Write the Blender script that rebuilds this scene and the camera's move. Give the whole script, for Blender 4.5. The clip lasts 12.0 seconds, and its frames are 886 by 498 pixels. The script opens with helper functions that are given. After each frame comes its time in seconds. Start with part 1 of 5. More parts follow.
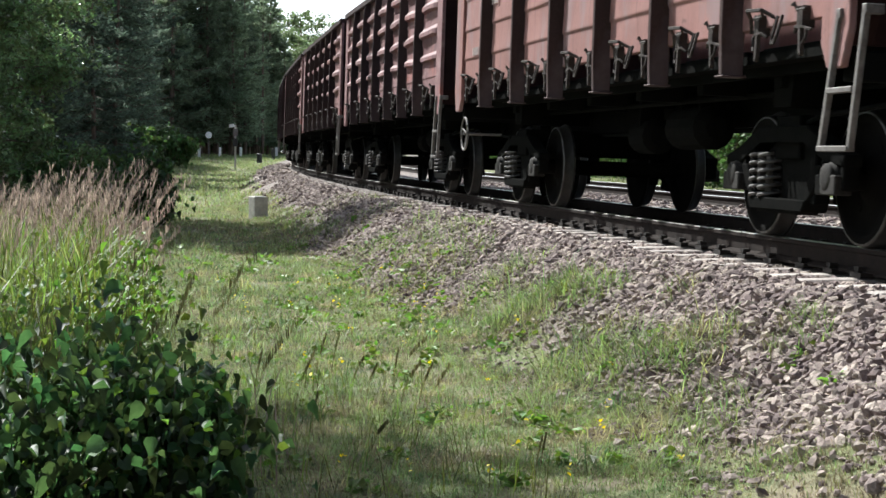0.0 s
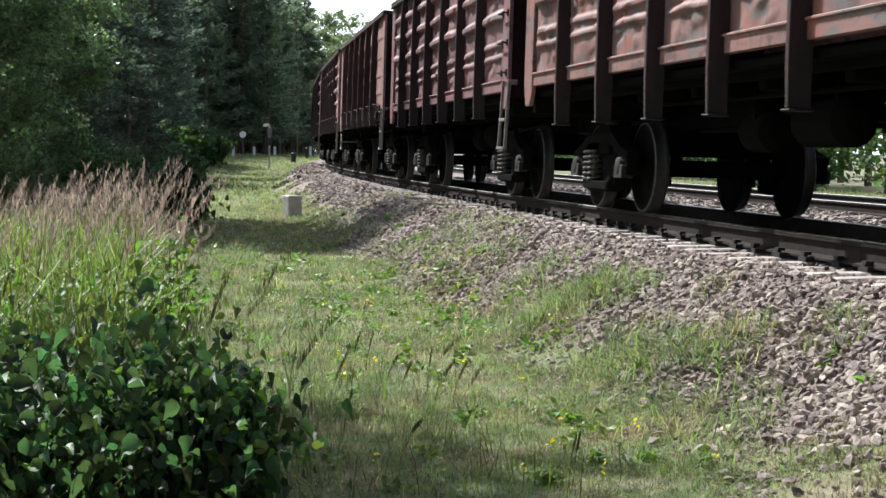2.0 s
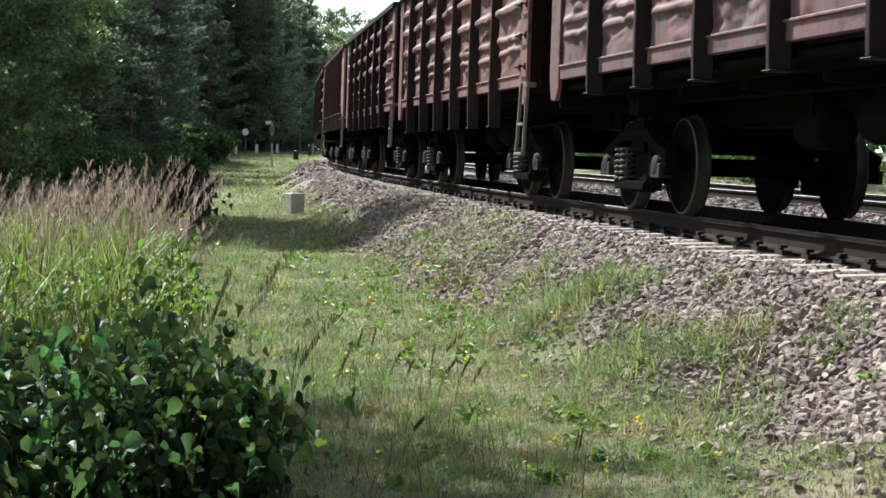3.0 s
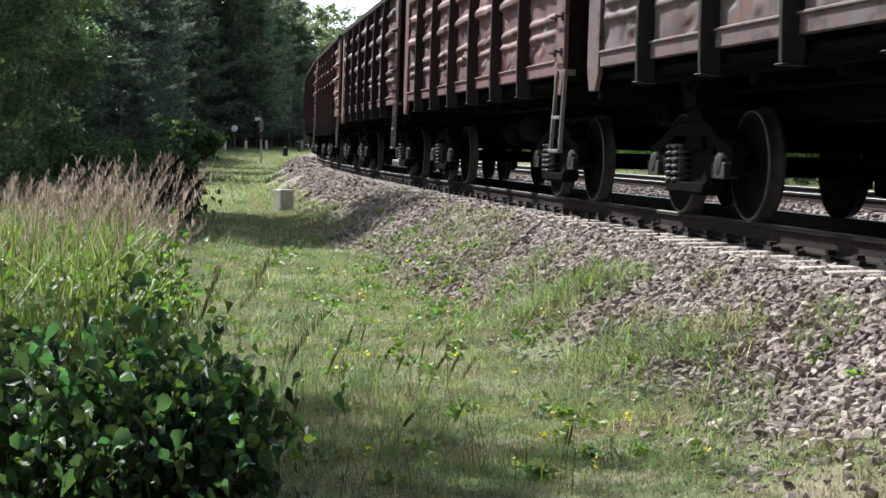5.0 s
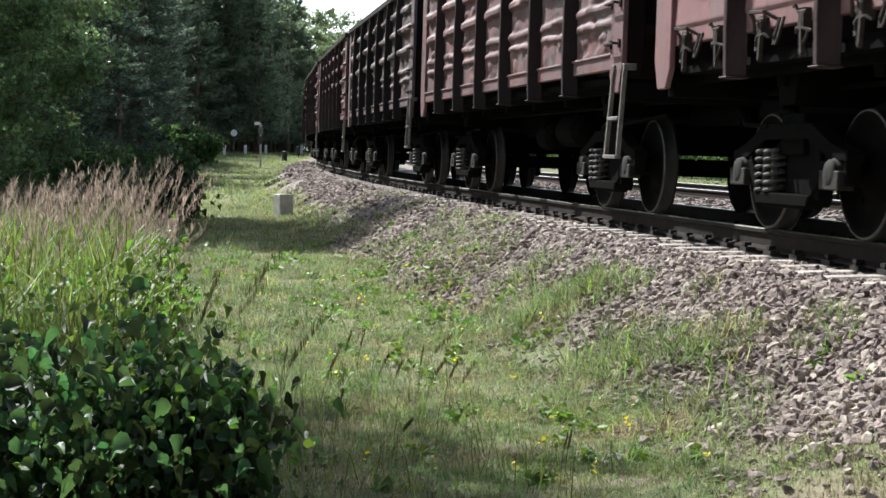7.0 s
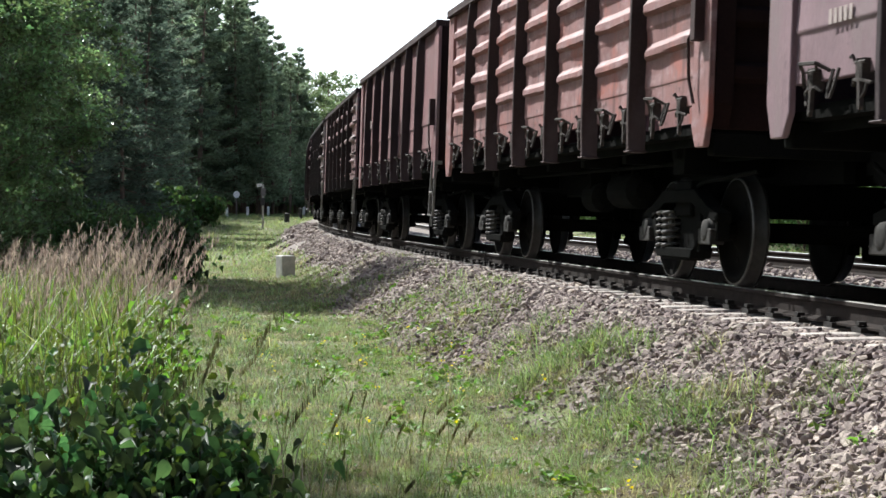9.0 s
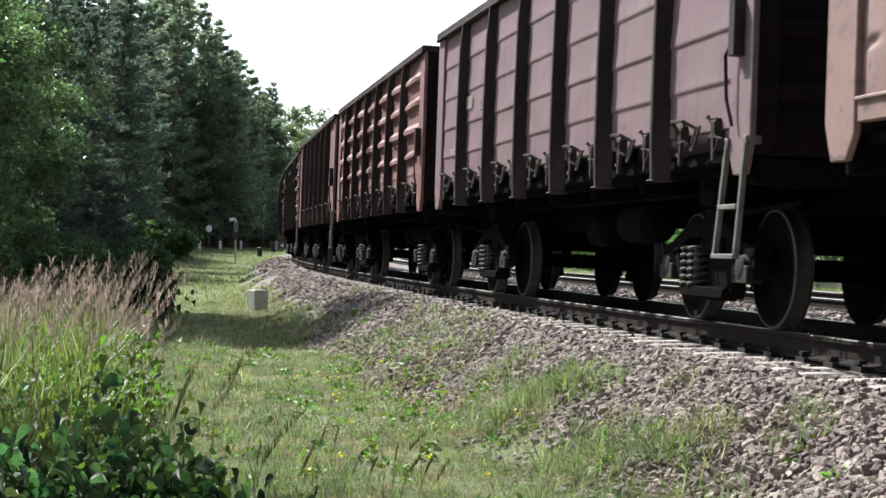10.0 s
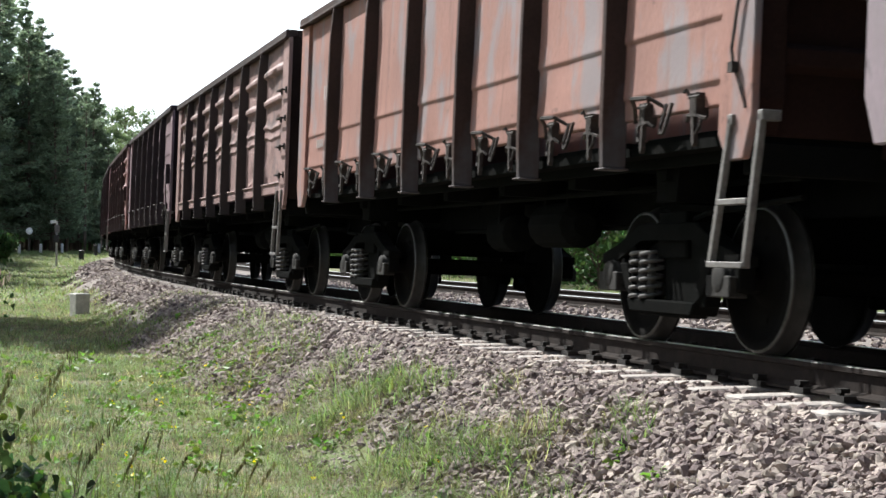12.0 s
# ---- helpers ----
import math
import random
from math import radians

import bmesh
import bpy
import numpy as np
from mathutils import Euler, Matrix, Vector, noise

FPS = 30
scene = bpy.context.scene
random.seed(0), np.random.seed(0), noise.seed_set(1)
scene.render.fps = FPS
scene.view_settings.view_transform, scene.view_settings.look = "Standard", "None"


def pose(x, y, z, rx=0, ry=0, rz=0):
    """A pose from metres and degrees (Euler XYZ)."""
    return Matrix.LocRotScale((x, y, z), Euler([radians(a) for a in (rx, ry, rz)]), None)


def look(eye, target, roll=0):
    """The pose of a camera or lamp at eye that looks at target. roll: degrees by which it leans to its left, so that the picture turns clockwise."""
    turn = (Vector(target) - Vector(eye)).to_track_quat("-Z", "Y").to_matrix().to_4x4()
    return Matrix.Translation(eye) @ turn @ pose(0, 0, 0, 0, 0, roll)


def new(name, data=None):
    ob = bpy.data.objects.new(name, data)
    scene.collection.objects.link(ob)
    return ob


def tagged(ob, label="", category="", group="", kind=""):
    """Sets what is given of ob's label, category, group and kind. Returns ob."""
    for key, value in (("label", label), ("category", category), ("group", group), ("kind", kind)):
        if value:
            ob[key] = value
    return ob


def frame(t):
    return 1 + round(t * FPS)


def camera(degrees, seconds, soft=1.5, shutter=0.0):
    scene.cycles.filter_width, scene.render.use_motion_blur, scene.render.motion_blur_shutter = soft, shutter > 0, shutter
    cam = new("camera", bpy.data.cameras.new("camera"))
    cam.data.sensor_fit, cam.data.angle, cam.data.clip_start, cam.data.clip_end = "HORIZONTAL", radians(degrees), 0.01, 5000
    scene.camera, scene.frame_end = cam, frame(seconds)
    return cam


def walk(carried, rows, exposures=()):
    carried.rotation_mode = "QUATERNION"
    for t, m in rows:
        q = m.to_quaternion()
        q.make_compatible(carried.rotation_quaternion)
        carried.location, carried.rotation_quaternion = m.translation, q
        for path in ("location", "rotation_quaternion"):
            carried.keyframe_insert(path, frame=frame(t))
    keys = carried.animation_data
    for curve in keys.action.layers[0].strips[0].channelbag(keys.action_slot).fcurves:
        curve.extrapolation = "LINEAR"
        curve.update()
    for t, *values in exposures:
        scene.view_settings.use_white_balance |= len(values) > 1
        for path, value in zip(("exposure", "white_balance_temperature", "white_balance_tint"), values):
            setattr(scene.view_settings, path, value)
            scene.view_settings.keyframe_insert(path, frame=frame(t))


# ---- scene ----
import itertools

# ---------------------------------------------------------------- camera
EYE = Vector((0.0, 0.0, 1.549))
cam = camera(29.16, 12.0, soft=1.5, shutter=0.07)


def aim(yaw, pitch, roll):
    """The camera at EYE, turned yaw degrees to the left of +y, tilted up by pitch."""
    y, p = radians(yaw), radians(pitch)
    way = Vector((-math.sin(y) * math.cos(p), math.cos(y) * math.cos(p), math.sin(p)))
    return look(EYE, EYE + way, roll)


TURNS = [
    (0, -11.627, -3.236, 0.522), (0.5, -10.483, -3.233, 0.357), (1, -10.142, -3.229, 0.360),
    (1.5, -10.334, -3.251, 0.343), (2, -10.491, -3.284, 0.383), (2.5, -10.610, -3.319, 0.443),
    (3, -10.408, -3.366, 0.387), (3.2, -9.727, -3.387, 0.371), (4.0, -10.1, -3.44, 0.38), (5, -10.764, -3.485, 0.395),
    (5.5, -10.891, -3.419, 0.352), (6, -10.885, -3.352, 0.451), (6.5, -10.835, -3.334, 0.386),
    (7.4, -10.75, -3.33, 0.41), (8.3, -10.657, -3.324, 0.436), (8.5, -10.633, -2.058, 0.500),
    (9, -10.703, -1.258, 0.449), (9.5, -10.707, -0.701, 0.571), (10, -11.603, -0.089, 0.538),
    (10.5, -13.051, 0.110, 0.583), (11, -14.430, 0.094, 0.499), (11.5, -16.105, 0.129, 0.614),
    (12, -17.440, 0.100, 0.709),
]
walk(cam, [(t, aim(y, p, r)) for t, y, p, r in TURNS], exposures=[(0, 1.15, 6050, 6), (8.3, 1.15, 6050, 6), (9.5, 1.15, 6050, 6), (12, 1.15, 6050, 6)])

# ---------------------------------------------------------------- sky and sun
SUN_WAY = Vector((-0.42, 0.8, 1.0)).normalized()
world = bpy.data.worlds.new("sky")
scene.world = world
world.use_nodes = True
wn = world.node_tree
sky = wn.nodes.new("ShaderNodeTexSky")
sky.sky_type, sky.sun_disc = "NISHITA", False
sky.sun_elevation = math.asin(SUN_WAY.z)
sky.sun_rotation = math.atan2(SUN_WAY.x, SUN_WAY.y)
sky.air_density, sky.dust_density = 1.0, 3.0
# white summer haze that thickens towards the horizon
wco, wsep, haze = wn.nodes.new("ShaderNodeTexCoord"), wn.nodes.new("ShaderNodeSeparateXYZ"), wn.nodes.new("ShaderNodeMapRange")
wn.links.new(wco.outputs["Generated"], wsep.inputs[0])
wn.links.new(wsep.outputs["Z"], haze.inputs[0])
haze.interpolation_type = "SMOOTHSTEP"
haze.inputs[1].default_value, haze.inputs[2].default_value, haze.inputs[3].default_value, haze.inputs[4].default_value = 0.12, 0.5, 0.95, 0.0
wmix = wn.nodes.new("ShaderNodeMixRGB")
wmix.inputs[2].default_value = (13.0, 13.4, 13.8, 1)
wn.links.new(haze.outputs[0], wmix.inputs[0])
wn.links.new(sky.outputs[0], wmix.inputs[1])
wn.links.new(wmix.outputs[0], wn.nodes["Background"].inputs[0])
wn.nodes["Background"].inputs[1].default_value = 0.074
sun_data = bpy.data.lights.new("sun", "SUN")
sun_data.energy, sun_data.angle, sun_data.color = 4.8, radians(0.55), (1.0, 0.955, 0.89)
sun = new("sun", sun_data)
sun.matrix_world = look(SUN_WAY * 100, (0, 0, 0))


# ---------------------------------------------------------------- materials
def surface(name, light, dark, scale=4.0, rough=0.8, metal=0.0, bump=0.3, stretch=(1, 1, 1), spots=None, spot_size=0.6,
            spot_cut=(0.52, 0.62), vary=0.0, through_light=0.0, by_object=False, fine=40.0, gloss=0.5, layers=()):
    """A two-scale procedural surface: light and dark tones by noise, optional spots of a third tone, variation per piece."""
    m = bpy.data.materials.new(name)
    m.use_nodes = True
    nt = m.node_tree
    N, K = nt.nodes, nt.links
    b = N["Principled BSDF"]
    co = N.new("ShaderNodeTexCoord")
    mp = N.new("ShaderNodeMapping")
    mp.inputs["Scale"].default_value = stretch
    K.new(co.outputs["Object"], mp.inputs[0])
    n1 = N.new("ShaderNodeTexNoise")
    n1.inputs["Scale"].default_value, n1.inputs["Detail"].default_value = scale, 6
    K.new(mp.outputs[0], n1.inputs["Vector"])
    n2 = N.new("ShaderNodeTexNoise")
    n2.inputs["Scale"].default_value, n2.inputs["Detail"].default_value = fine, 4
    K.new(mp.outputs[0], n2.inputs["Vector"])
    add = N.new("ShaderNodeMath")
    add.operation = "MULTIPLY_ADD"
    add.inputs[1].default_value, add.inputs[2].default_value = 0.45, 0.0
    K.new(n2.outputs[0], add.inputs[0])
    mix_f = N.new("ShaderNodeMath")
    mix_f.operation = "MULTIPLY_ADD"
    mix_f.inputs[1].default_value = 0.75
    K.new(n1.outputs[0], mix_f.inputs[0])
    K.new(add.outputs[0], mix_f.inputs[2])
    ramp = N.new("ShaderNodeValToRGB")
    ramp.color_ramp.elements[0].position, ramp.color_ramp.elements[1].position = 0.42, 0.78
    ramp.color_ramp.elements[0].color = (*dark, 1)
    ramp.color_ramp.elements[1].color = (*light, 1)
    K.new(mix_f.outputs[0], ramp.inputs[0])
    col = ramp.outputs[0]
    if spots:
        n3 = N.new("ShaderNodeTexNoise")
        n3.inputs["Scale"].default_value, n3.inputs["Detail"].default_value = spot_size, 5
        K.new(co.outputs["Object"], n3.inputs["Vector"])
        cut = N.new("ShaderNodeValToRGB")
        cut.color_ramp.elements[0].position, cut.color_ramp.elements[1].position = spot_cut
        K.new(n3.outputs[0], cut.inputs[0])
        mx = N.new("ShaderNodeMixRGB")
        mx.inputs[2].default_value = (*spots, 1)
        K.new(cut.outputs[0], mx.inputs[0])
        K.new(col, mx.inputs[1])
        col = mx.outputs[0]
    for tone, (sx, sy, sz), size, lo, hi in layers:
        lm, ln = N.new("ShaderNodeMapping"), N.new("ShaderNodeTexNoise")
        lm.inputs["Scale"].default_value = (sx, sy, sz)
        lm.inputs["Location"].default_value = (7.0 * size, 3.0, 5.0 * lo)
        K.new(co.outputs["Object"], lm.inputs[0])
        ln.inputs["Scale"].default_value, ln.inputs["Detail"].default_value, ln.inputs["Roughness"].default_value = size, 6, 0.62
        K.new(lm.outputs[0], ln.inputs["Vector"])
        lc = N.new("ShaderNodeMapRange")
        lc.inputs[1].default_value, lc.inputs[2].default_value, lc.inputs[4].default_value = lo, hi, 0.9
        K.new(ln.outputs[0], lc.inputs[0])
        lx = N.new("ShaderNodeMixRGB")
        lx.inputs[2].default_value = (*tone, 1)
        K.new(lc.outputs[0], lx.inputs[0])
        K.new(col, lx.inputs[1])
        col = lx.outputs[0]
    if vary:
        src = N.new("ShaderNodeObjectInfo").outputs["Random"] if by_object else N.new("ShaderNodeNewGeometry").outputs["Random Per Island"]
        hs = N.new("ShaderNodeHueSaturation")
        v = N.new("ShaderNodeMapRange")
        v.inputs[3].default_value, v.inputs[4].default_value = 1 - vary, 1 + vary
        K.new(src, v.inputs[0])
        K.new(v.outputs[0], hs.inputs["Value"])
        hv = N.new("ShaderNodeMapRange")
        hv.inputs[3].default_value, hv.inputs[4].default_value = 0.5 - vary * 0.06, 0.5 + vary * 0.06
        K.new(src, hv.inputs[0])
        K.new(hv.outputs[0], hs.inputs["Hue"])
        K.new(col, hs.inputs["Color"])
        col = hs.outputs[0]
    K.new(col, b.inputs["Base Color"])
    b.inputs["Roughness"].default_value, b.inputs["Metallic"].default_value = rough, metal
    b.inputs["Specular IOR Level"].default_value = gloss
    if bump:
        bp = N.new("ShaderNodeBump")
        bp.inputs["Strength"].default_value, bp.inputs["Distance"].default_value = bump, 0.02
        K.new(mix_f.outputs[0], bp.inputs["Height"])
        K.new(bp.outputs[0], b.inputs["Normal"])
    if through_light:
        tl = N.new("ShaderNodeBsdfTranslucent")
        bright = N.new("ShaderNodeHueSaturation")
        bright.inputs["Saturation"].default_value, bright.inputs["Value"].default_value = 1.15, 1.6
        K.new(col, bright.inputs["Color"])
        K.new(bright.outputs[0], tl.inputs[0])
        ms = N.new("ShaderNodeMixShader")
        ms.inputs[0].default_value = through_light
        K.new(b.outputs[0], ms.inputs[1])
        K.new(tl.outputs[0], ms.inputs[2])
        K.new(ms.outputs[0], N["Material Output"].inputs[0])
    return m


M_SOIL = surface("turf_soil", (0.17, 0.185, 0.08), (0.065, 0.09, 0.03), 7, 0.95, 0, 1.0, spots=(0.2, 0.165, 0.115), spot_size=1.2, spot_cut=(0.45, 0.62), fine=90)
M_BED = surface("ballast_bed", (0.24, 0.2, 0.175), (0.1, 0.085, 0.075), 14, 0.95, 0, 1.0, fine=60)
M_STONE = surface("ballast_stone", (0.3, 0.24, 0.216), (0.14, 0.11, 0.1), 9, 0.95, 0, 0.5, vary=0.55, fine=80)
M_STONE1 = surface("ballast_stone_single", (0.3, 0.24, 0.216), (0.14, 0.11, 0.1), 9, 0.95, 0, 0.5, vary=0.55, by_object=True, fine=80)
M_CONC = surface("weathered_concrete", (0.55, 0.53, 0.49), (0.34, 0.32, 0.3), 6, 0.9, 0, 0.3)
M_SLEEPER = surface("sleeper_concrete", (0.42, 0.38, 0.345), (0.22, 0.19, 0.175), 5, 0.9, 0, 0.4, vary=0.2, by_object=True)
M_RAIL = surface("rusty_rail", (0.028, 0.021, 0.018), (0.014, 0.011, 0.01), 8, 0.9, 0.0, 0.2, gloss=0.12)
M_RAILTOP = surface("polished_rail_head", (0.62, 0.6, 0.57), (0.5, 0.48, 0.46), 10, 0.28, 0.9, 0.05)
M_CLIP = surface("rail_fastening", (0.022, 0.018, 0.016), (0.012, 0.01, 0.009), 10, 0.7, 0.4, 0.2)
# grime and wheel steel taken near black, under-train shade put into both colours
M_UNDER = surface("grimy_shaded_underframe", (0.0085, 0.008, 0.0075), (0.005, 0.0055, 0.005), 6, 0.95, 0.0, 0.3, gloss=0.02)
M_WHEEL = surface("shaded_wheel_steel", (0.008, 0.0075, 0.007), (0.006, 0.0055, 0.005), 7, 0.92, 0.0, 0.2, gloss=0.03)
M_TREAD = surface("worn_tread", (0.03, 0.027, 0.025), (0.016, 0.015, 0.014), 12, 0.5, 0.3, 0.05, gloss=0.2)
M_RIM = surface("polished_rim_edge", (0.09, 0.084, 0.08), (0.03, 0.028, 0.026), 12, 0.4, 0.6, 0.05)
M_BOX = surface("grimy_axle_box", (0.04, 0.036, 0.033), (0.012, 0.011, 0.01), 9, 0.8, 0.1, 0.2, gloss=0.2)
M_SPRING = surface("dusty_spring_steel", (0.11, 0.1, 0.095), (0.05, 0.045, 0.042), 9, 0.75, 0.1, 0.15)
M_GREY = surface("worn_grey_paint", (0.2, 0.185, 0.175), (0.09, 0.08, 0.075), 8, 0.6, 0.2, 0.15)
M_HATCH = surface("grimy_latch_steel", (0.06, 0.048, 0.043), (0.015, 0.012, 0.011), 9, 0.75, 0.1, 0.3, gloss=0.25)
M_MARK = surface("faded_white_lettering", (0.33, 0.28, 0.265), (0.28, 0.22, 0.2), 12, 0.8, 0, 0.0)
M_GRASS = surface("meadow_grass", (0.2, 0.24, 0.1), (0.12, 0.165, 0.06), 0.9, 0.55, 0, 0, vary=0.6, through_light=0.4, gloss=0.35, spots=(0.28, 0.245, 0.14), spot_size=2.1, spot_cut=(0.52, 0.64),
                  layers=(((0.07, 0.12, 0.045), (1, 1, 1), 3.1, 0.55, 0.62), ((0.26, 0.3, 0.08), (1, 1, 1), 4.3, 0.58, 0.64)))
M_TALL = surface("tall_grass", (0.175, 0.21, 0.055), (0.065, 0.1, 0.025), 2.5, 0.5, 0, 0, vary=0.7, through_light=0.42, spots=(0.22, 0.2, 0.1), spot_size=2.2, spot_cut=(0.6, 0.7), layers=(((0.045, 0.08, 0.025), (1, 1, 1), 2.6, 0.56, 0.64),))
M_DRY = surface("dry_thatch", (0.34, 0.3, 0.2), (0.2, 0.17, 0.11), 1.3, 0.85, 0, 0, vary=0.4, through_light=0.25, gloss=0.2)
M_WEED = surface("broad_weed_leaf", (0.15, 0.22, 0.05), (0.08, 0.14, 0.03), 3, 0.5, 0, 0, vary=0.5, through_light=0.35, gloss=0.35)
M_REED = surface("dry_reed_plume", (0.3, 0.24, 0.2), (0.17, 0.135, 0.11), 3, 0.9, 0, 0, vary=0.3, through_light=0.4)
M_SPIKE = surface("grass_seed_spike", (0.2, 0.18, 0.09), (0.1, 0.1, 0.045), 4, 0.8, 0, 0, vary=0.4, through_light=0.2, gloss=0.2)
M_LEAF = surface("bush_leaf", (0.072, 0.115, 0.044), (0.036, 0.066, 0.025), 6, 0.5, 0, 0.1, vary=0.65, through_light=0.42, gloss=0.32)
M_CANOPY = surface("broad_canopy_leaf", (0.085, 0.135, 0.045), (0.05, 0.09, 0.03), 1.2, 0.6, 0, 0, vary=0.5, through_light=0.32, gloss=0.25)
M_ALDER = surface("glossy_alder_leaf", (0.14, 0.19, 0.085), (0.07, 0.115, 0.045), 1.2, 0.3, 0, 0, vary=0.55, through_light=0.5, gloss=0.6)
M_BIRCH = surface("pale_canopy_leaf", (0.16, 0.2, 0.1), (0.1, 0.14, 0.065), 1.2, 0.5, 0, 0, vary=0.35, through_light=0.4)
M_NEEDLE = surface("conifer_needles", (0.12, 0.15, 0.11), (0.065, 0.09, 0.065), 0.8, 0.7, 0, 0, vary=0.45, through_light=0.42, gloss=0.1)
# paler needles for the far trees only: distance haze put into the colour
M_HAZED = surface("haze_paled_needles", (0.18, 0.22, 0.145), (0.12, 0.155, 0.1), 0.8, 0.6, 0, 0, vary=0.35, through_light=0.6, gloss=0.3)
# lighter bramble tone: stray sunlight on the bush put into leaf colour
M_LIT_LEAF = surface("lit_tone_bramble_leaf", (0.13, 0.19, 0.045), (0.08, 0.13, 0.03), 6, 0.5, 0, 0, vary=0.4, through_light=0.5, gloss=0.4)
M_BARK = surface("bark", (0.17, 0.12, 0.09), (0.07, 0.05, 0.04), 5, 0.95, 0, 0.8, stretch=(1, 1, 0.25))
M_TWIG = surface("stem", (0.16, 0.15, 0.07), (0.09, 0.08, 0.04), 10, 0.8, 0, 0.2)
M_BLACK = surface("black_paint", (0.03, 0.03, 0.03), (0.015, 0.015, 0.015), 8, 0.6, 0, 0.1)
M_WHITE = surface("white_paint", (0.78, 0.77, 0.74), (0.6, 0.58, 0.55), 8, 0.6, 0, 0.1)
M_YELLOW = surface("yellow_petal", (0.7, 0.6, 0.05), (0.55, 0.45, 0.03), 8, 0.6, 0, 0, through_light=0.3)


# ---------------------------------------------------------------- mesh helpers
def quick_mesh(name, verts, faces, mats, smooth=False):
    """A mesh from arrays: verts n x 3, faces m x k (all of one kind)."""
    verts, faces = np.asarray(verts, np.float32), np.asarray(faces, np.int32)
    me = bpy.data.meshes.new(name)
    k = faces.shape[1]
    me.vertices.add(len(verts))
    me.vertices.foreach_set("co", verts.ravel())
    me.loops.add(faces.size)
    me.loops.foreach_set("vertex_index", faces.ravel())
    me.polygons.add(len(faces))
    me.polygons.foreach_set("loop_start", np.arange(0, faces.size, k, dtype=np.int32))
    me.polygons.foreach_set("use_smooth", np.full(len(faces), smooth, bool))
    me.update(calc_edges=True)
    for m in mats if isinstance(mats, (list, tuple)) else (mats,):
        me.materials.append(m)
    return me


def bm_mesh(name, bm, mats, bevel=0.0, smooth=False):
    """Turns a bmesh into a mesh, with small bevels, and frees it."""
    if bevel:
        bmesh.ops.bevel(bm, geom=list(bm.edges), offset=bevel, segments=1, affect="EDGES", profile=0.5, clamp_overlap=True)
    bmesh.ops.recalc_face_normals(bm, faces=list(bm.faces))
    me = bpy.data.meshes.new(name)
    bm.to_mesh(me)
    bm.free()
    if smooth:
        for p in me.polygons:
            p.use_smooth = True
    for m in mats if isinstance(mats, (list, tuple)) else (mats,):
        me.materials.append(m)
    return me


def part(name, me, parent, m=None, label="", paint=None):
    """Links a mesh as one part under a thing or part, at the pose m in its space."""
    ob = new(name, me)
    ob.parent = parent
    if m is not None:
        ob.matrix_basis = m
    if paint is not None:
        ob.material_slots[0].link = "OBJECT"
        ob.material_slots[0].material = paint
    return tagged(ob, label=label)


def box(bm, x0, x1, y0, y1, z0, z1, m=None):
    vs = [bm.verts.new((x, y, z)) for x in (x0, x1) for y in (y0, y1) for z in (z0, z1)]
    for q in ((0, 1, 3, 2), (4, 6, 7, 5), (0, 4, 5, 1), (2, 3, 7, 6), (0, 2, 6, 4), (1, 5, 7, 3)):
        bm.faces.new([vs[i] for i in q])
    if m is not None:
        bmesh.ops.transform(bm, matrix=m, verts=vs)
    return vs


def prism(bm, outline, y0, y1):
    """Extrudes an outline of (x, z) from y0 to y1."""
    a = [bm.verts.new((x, y0, z)) for x, z in outline]
    b = [bm.verts.new((x, y1, z)) for x, z in outline]
    n = len(a)
    bm.faces.new(a)
    bm.faces.new(b[::-1])
    for i in range(n):
        bm.faces.new((a[i], b[i], b[(i + 1) % n], a[(i + 1) % n]))
    return a + b


def tube(bm, points, radius, sides=6, radii=None):
    """A tube along points, closed at both ends."""
    pts = [Vector(p) for p in points]
    rings = []
    for i, p in enumerate(pts):
        d = (pts[min(i + 1, len(pts) - 1)] - pts[max(i - 1, 0)]).normalized()
        side = d.cross(Vector((0, 0, 1)) if abs(d.z) < 0.9 else Vector((1, 0, 0))).normalized()
        up = side.cross(d)
        r = radii[i] if radii else radius
        rings.append([bm.verts.new(p + (side * math.cos(a) + up * math.sin(a)) * r) for a in (2 * math.pi * k / sides for k in range(sides))])
    for a, b in zip(rings, rings[1:]):
        for k in range(sides):
            bm.faces.new((a[k], a[(k + 1) % sides], b[(k + 1) % sides], b[k]))
    bm.faces.new(rings[0][::-1])
    bm.faces.new(rings[-1])


def lathe_y(bm, profile, sides=32, slots=None):
    """Turns a profile of (y, r) round the y axis; slots: material index per profile step."""
    rings = [[bm.verts.new((r * math.cos(a), y, r * math.sin(a))) for a in (2 * math.pi * k / sides for k in range(sides))] for y, r in profile]
    for i, (a, b) in enumerate(zip(rings, rings[1:])):
        for k in range(sides):
            f = bm.faces.new((a[k], b[k], b[(k + 1) % sides], a[(k + 1) % sides]))
            f.material_index = slots[i] if slots else 0
            f.smooth = True
    bm.faces.new(rings[0])
    bm.faces.new(rings[-1][::-1])


# ---------------------------------------------------------------- the line of the track
D0, R0, RAIL_Z, CANT = 5.949, 782.95, 0.9, radians(1.425)


def on_track(s, lat=0.0, z=0.0):
    """A place at s metres along the track, lat metres to its left and z over the rails' top, on the level."""
    a = s / R0
    return Vector((D0 + R0 - (R0 + lat) * math.cos(a), (R0 + lat) * math.sin(a), RAIL_Z + z))


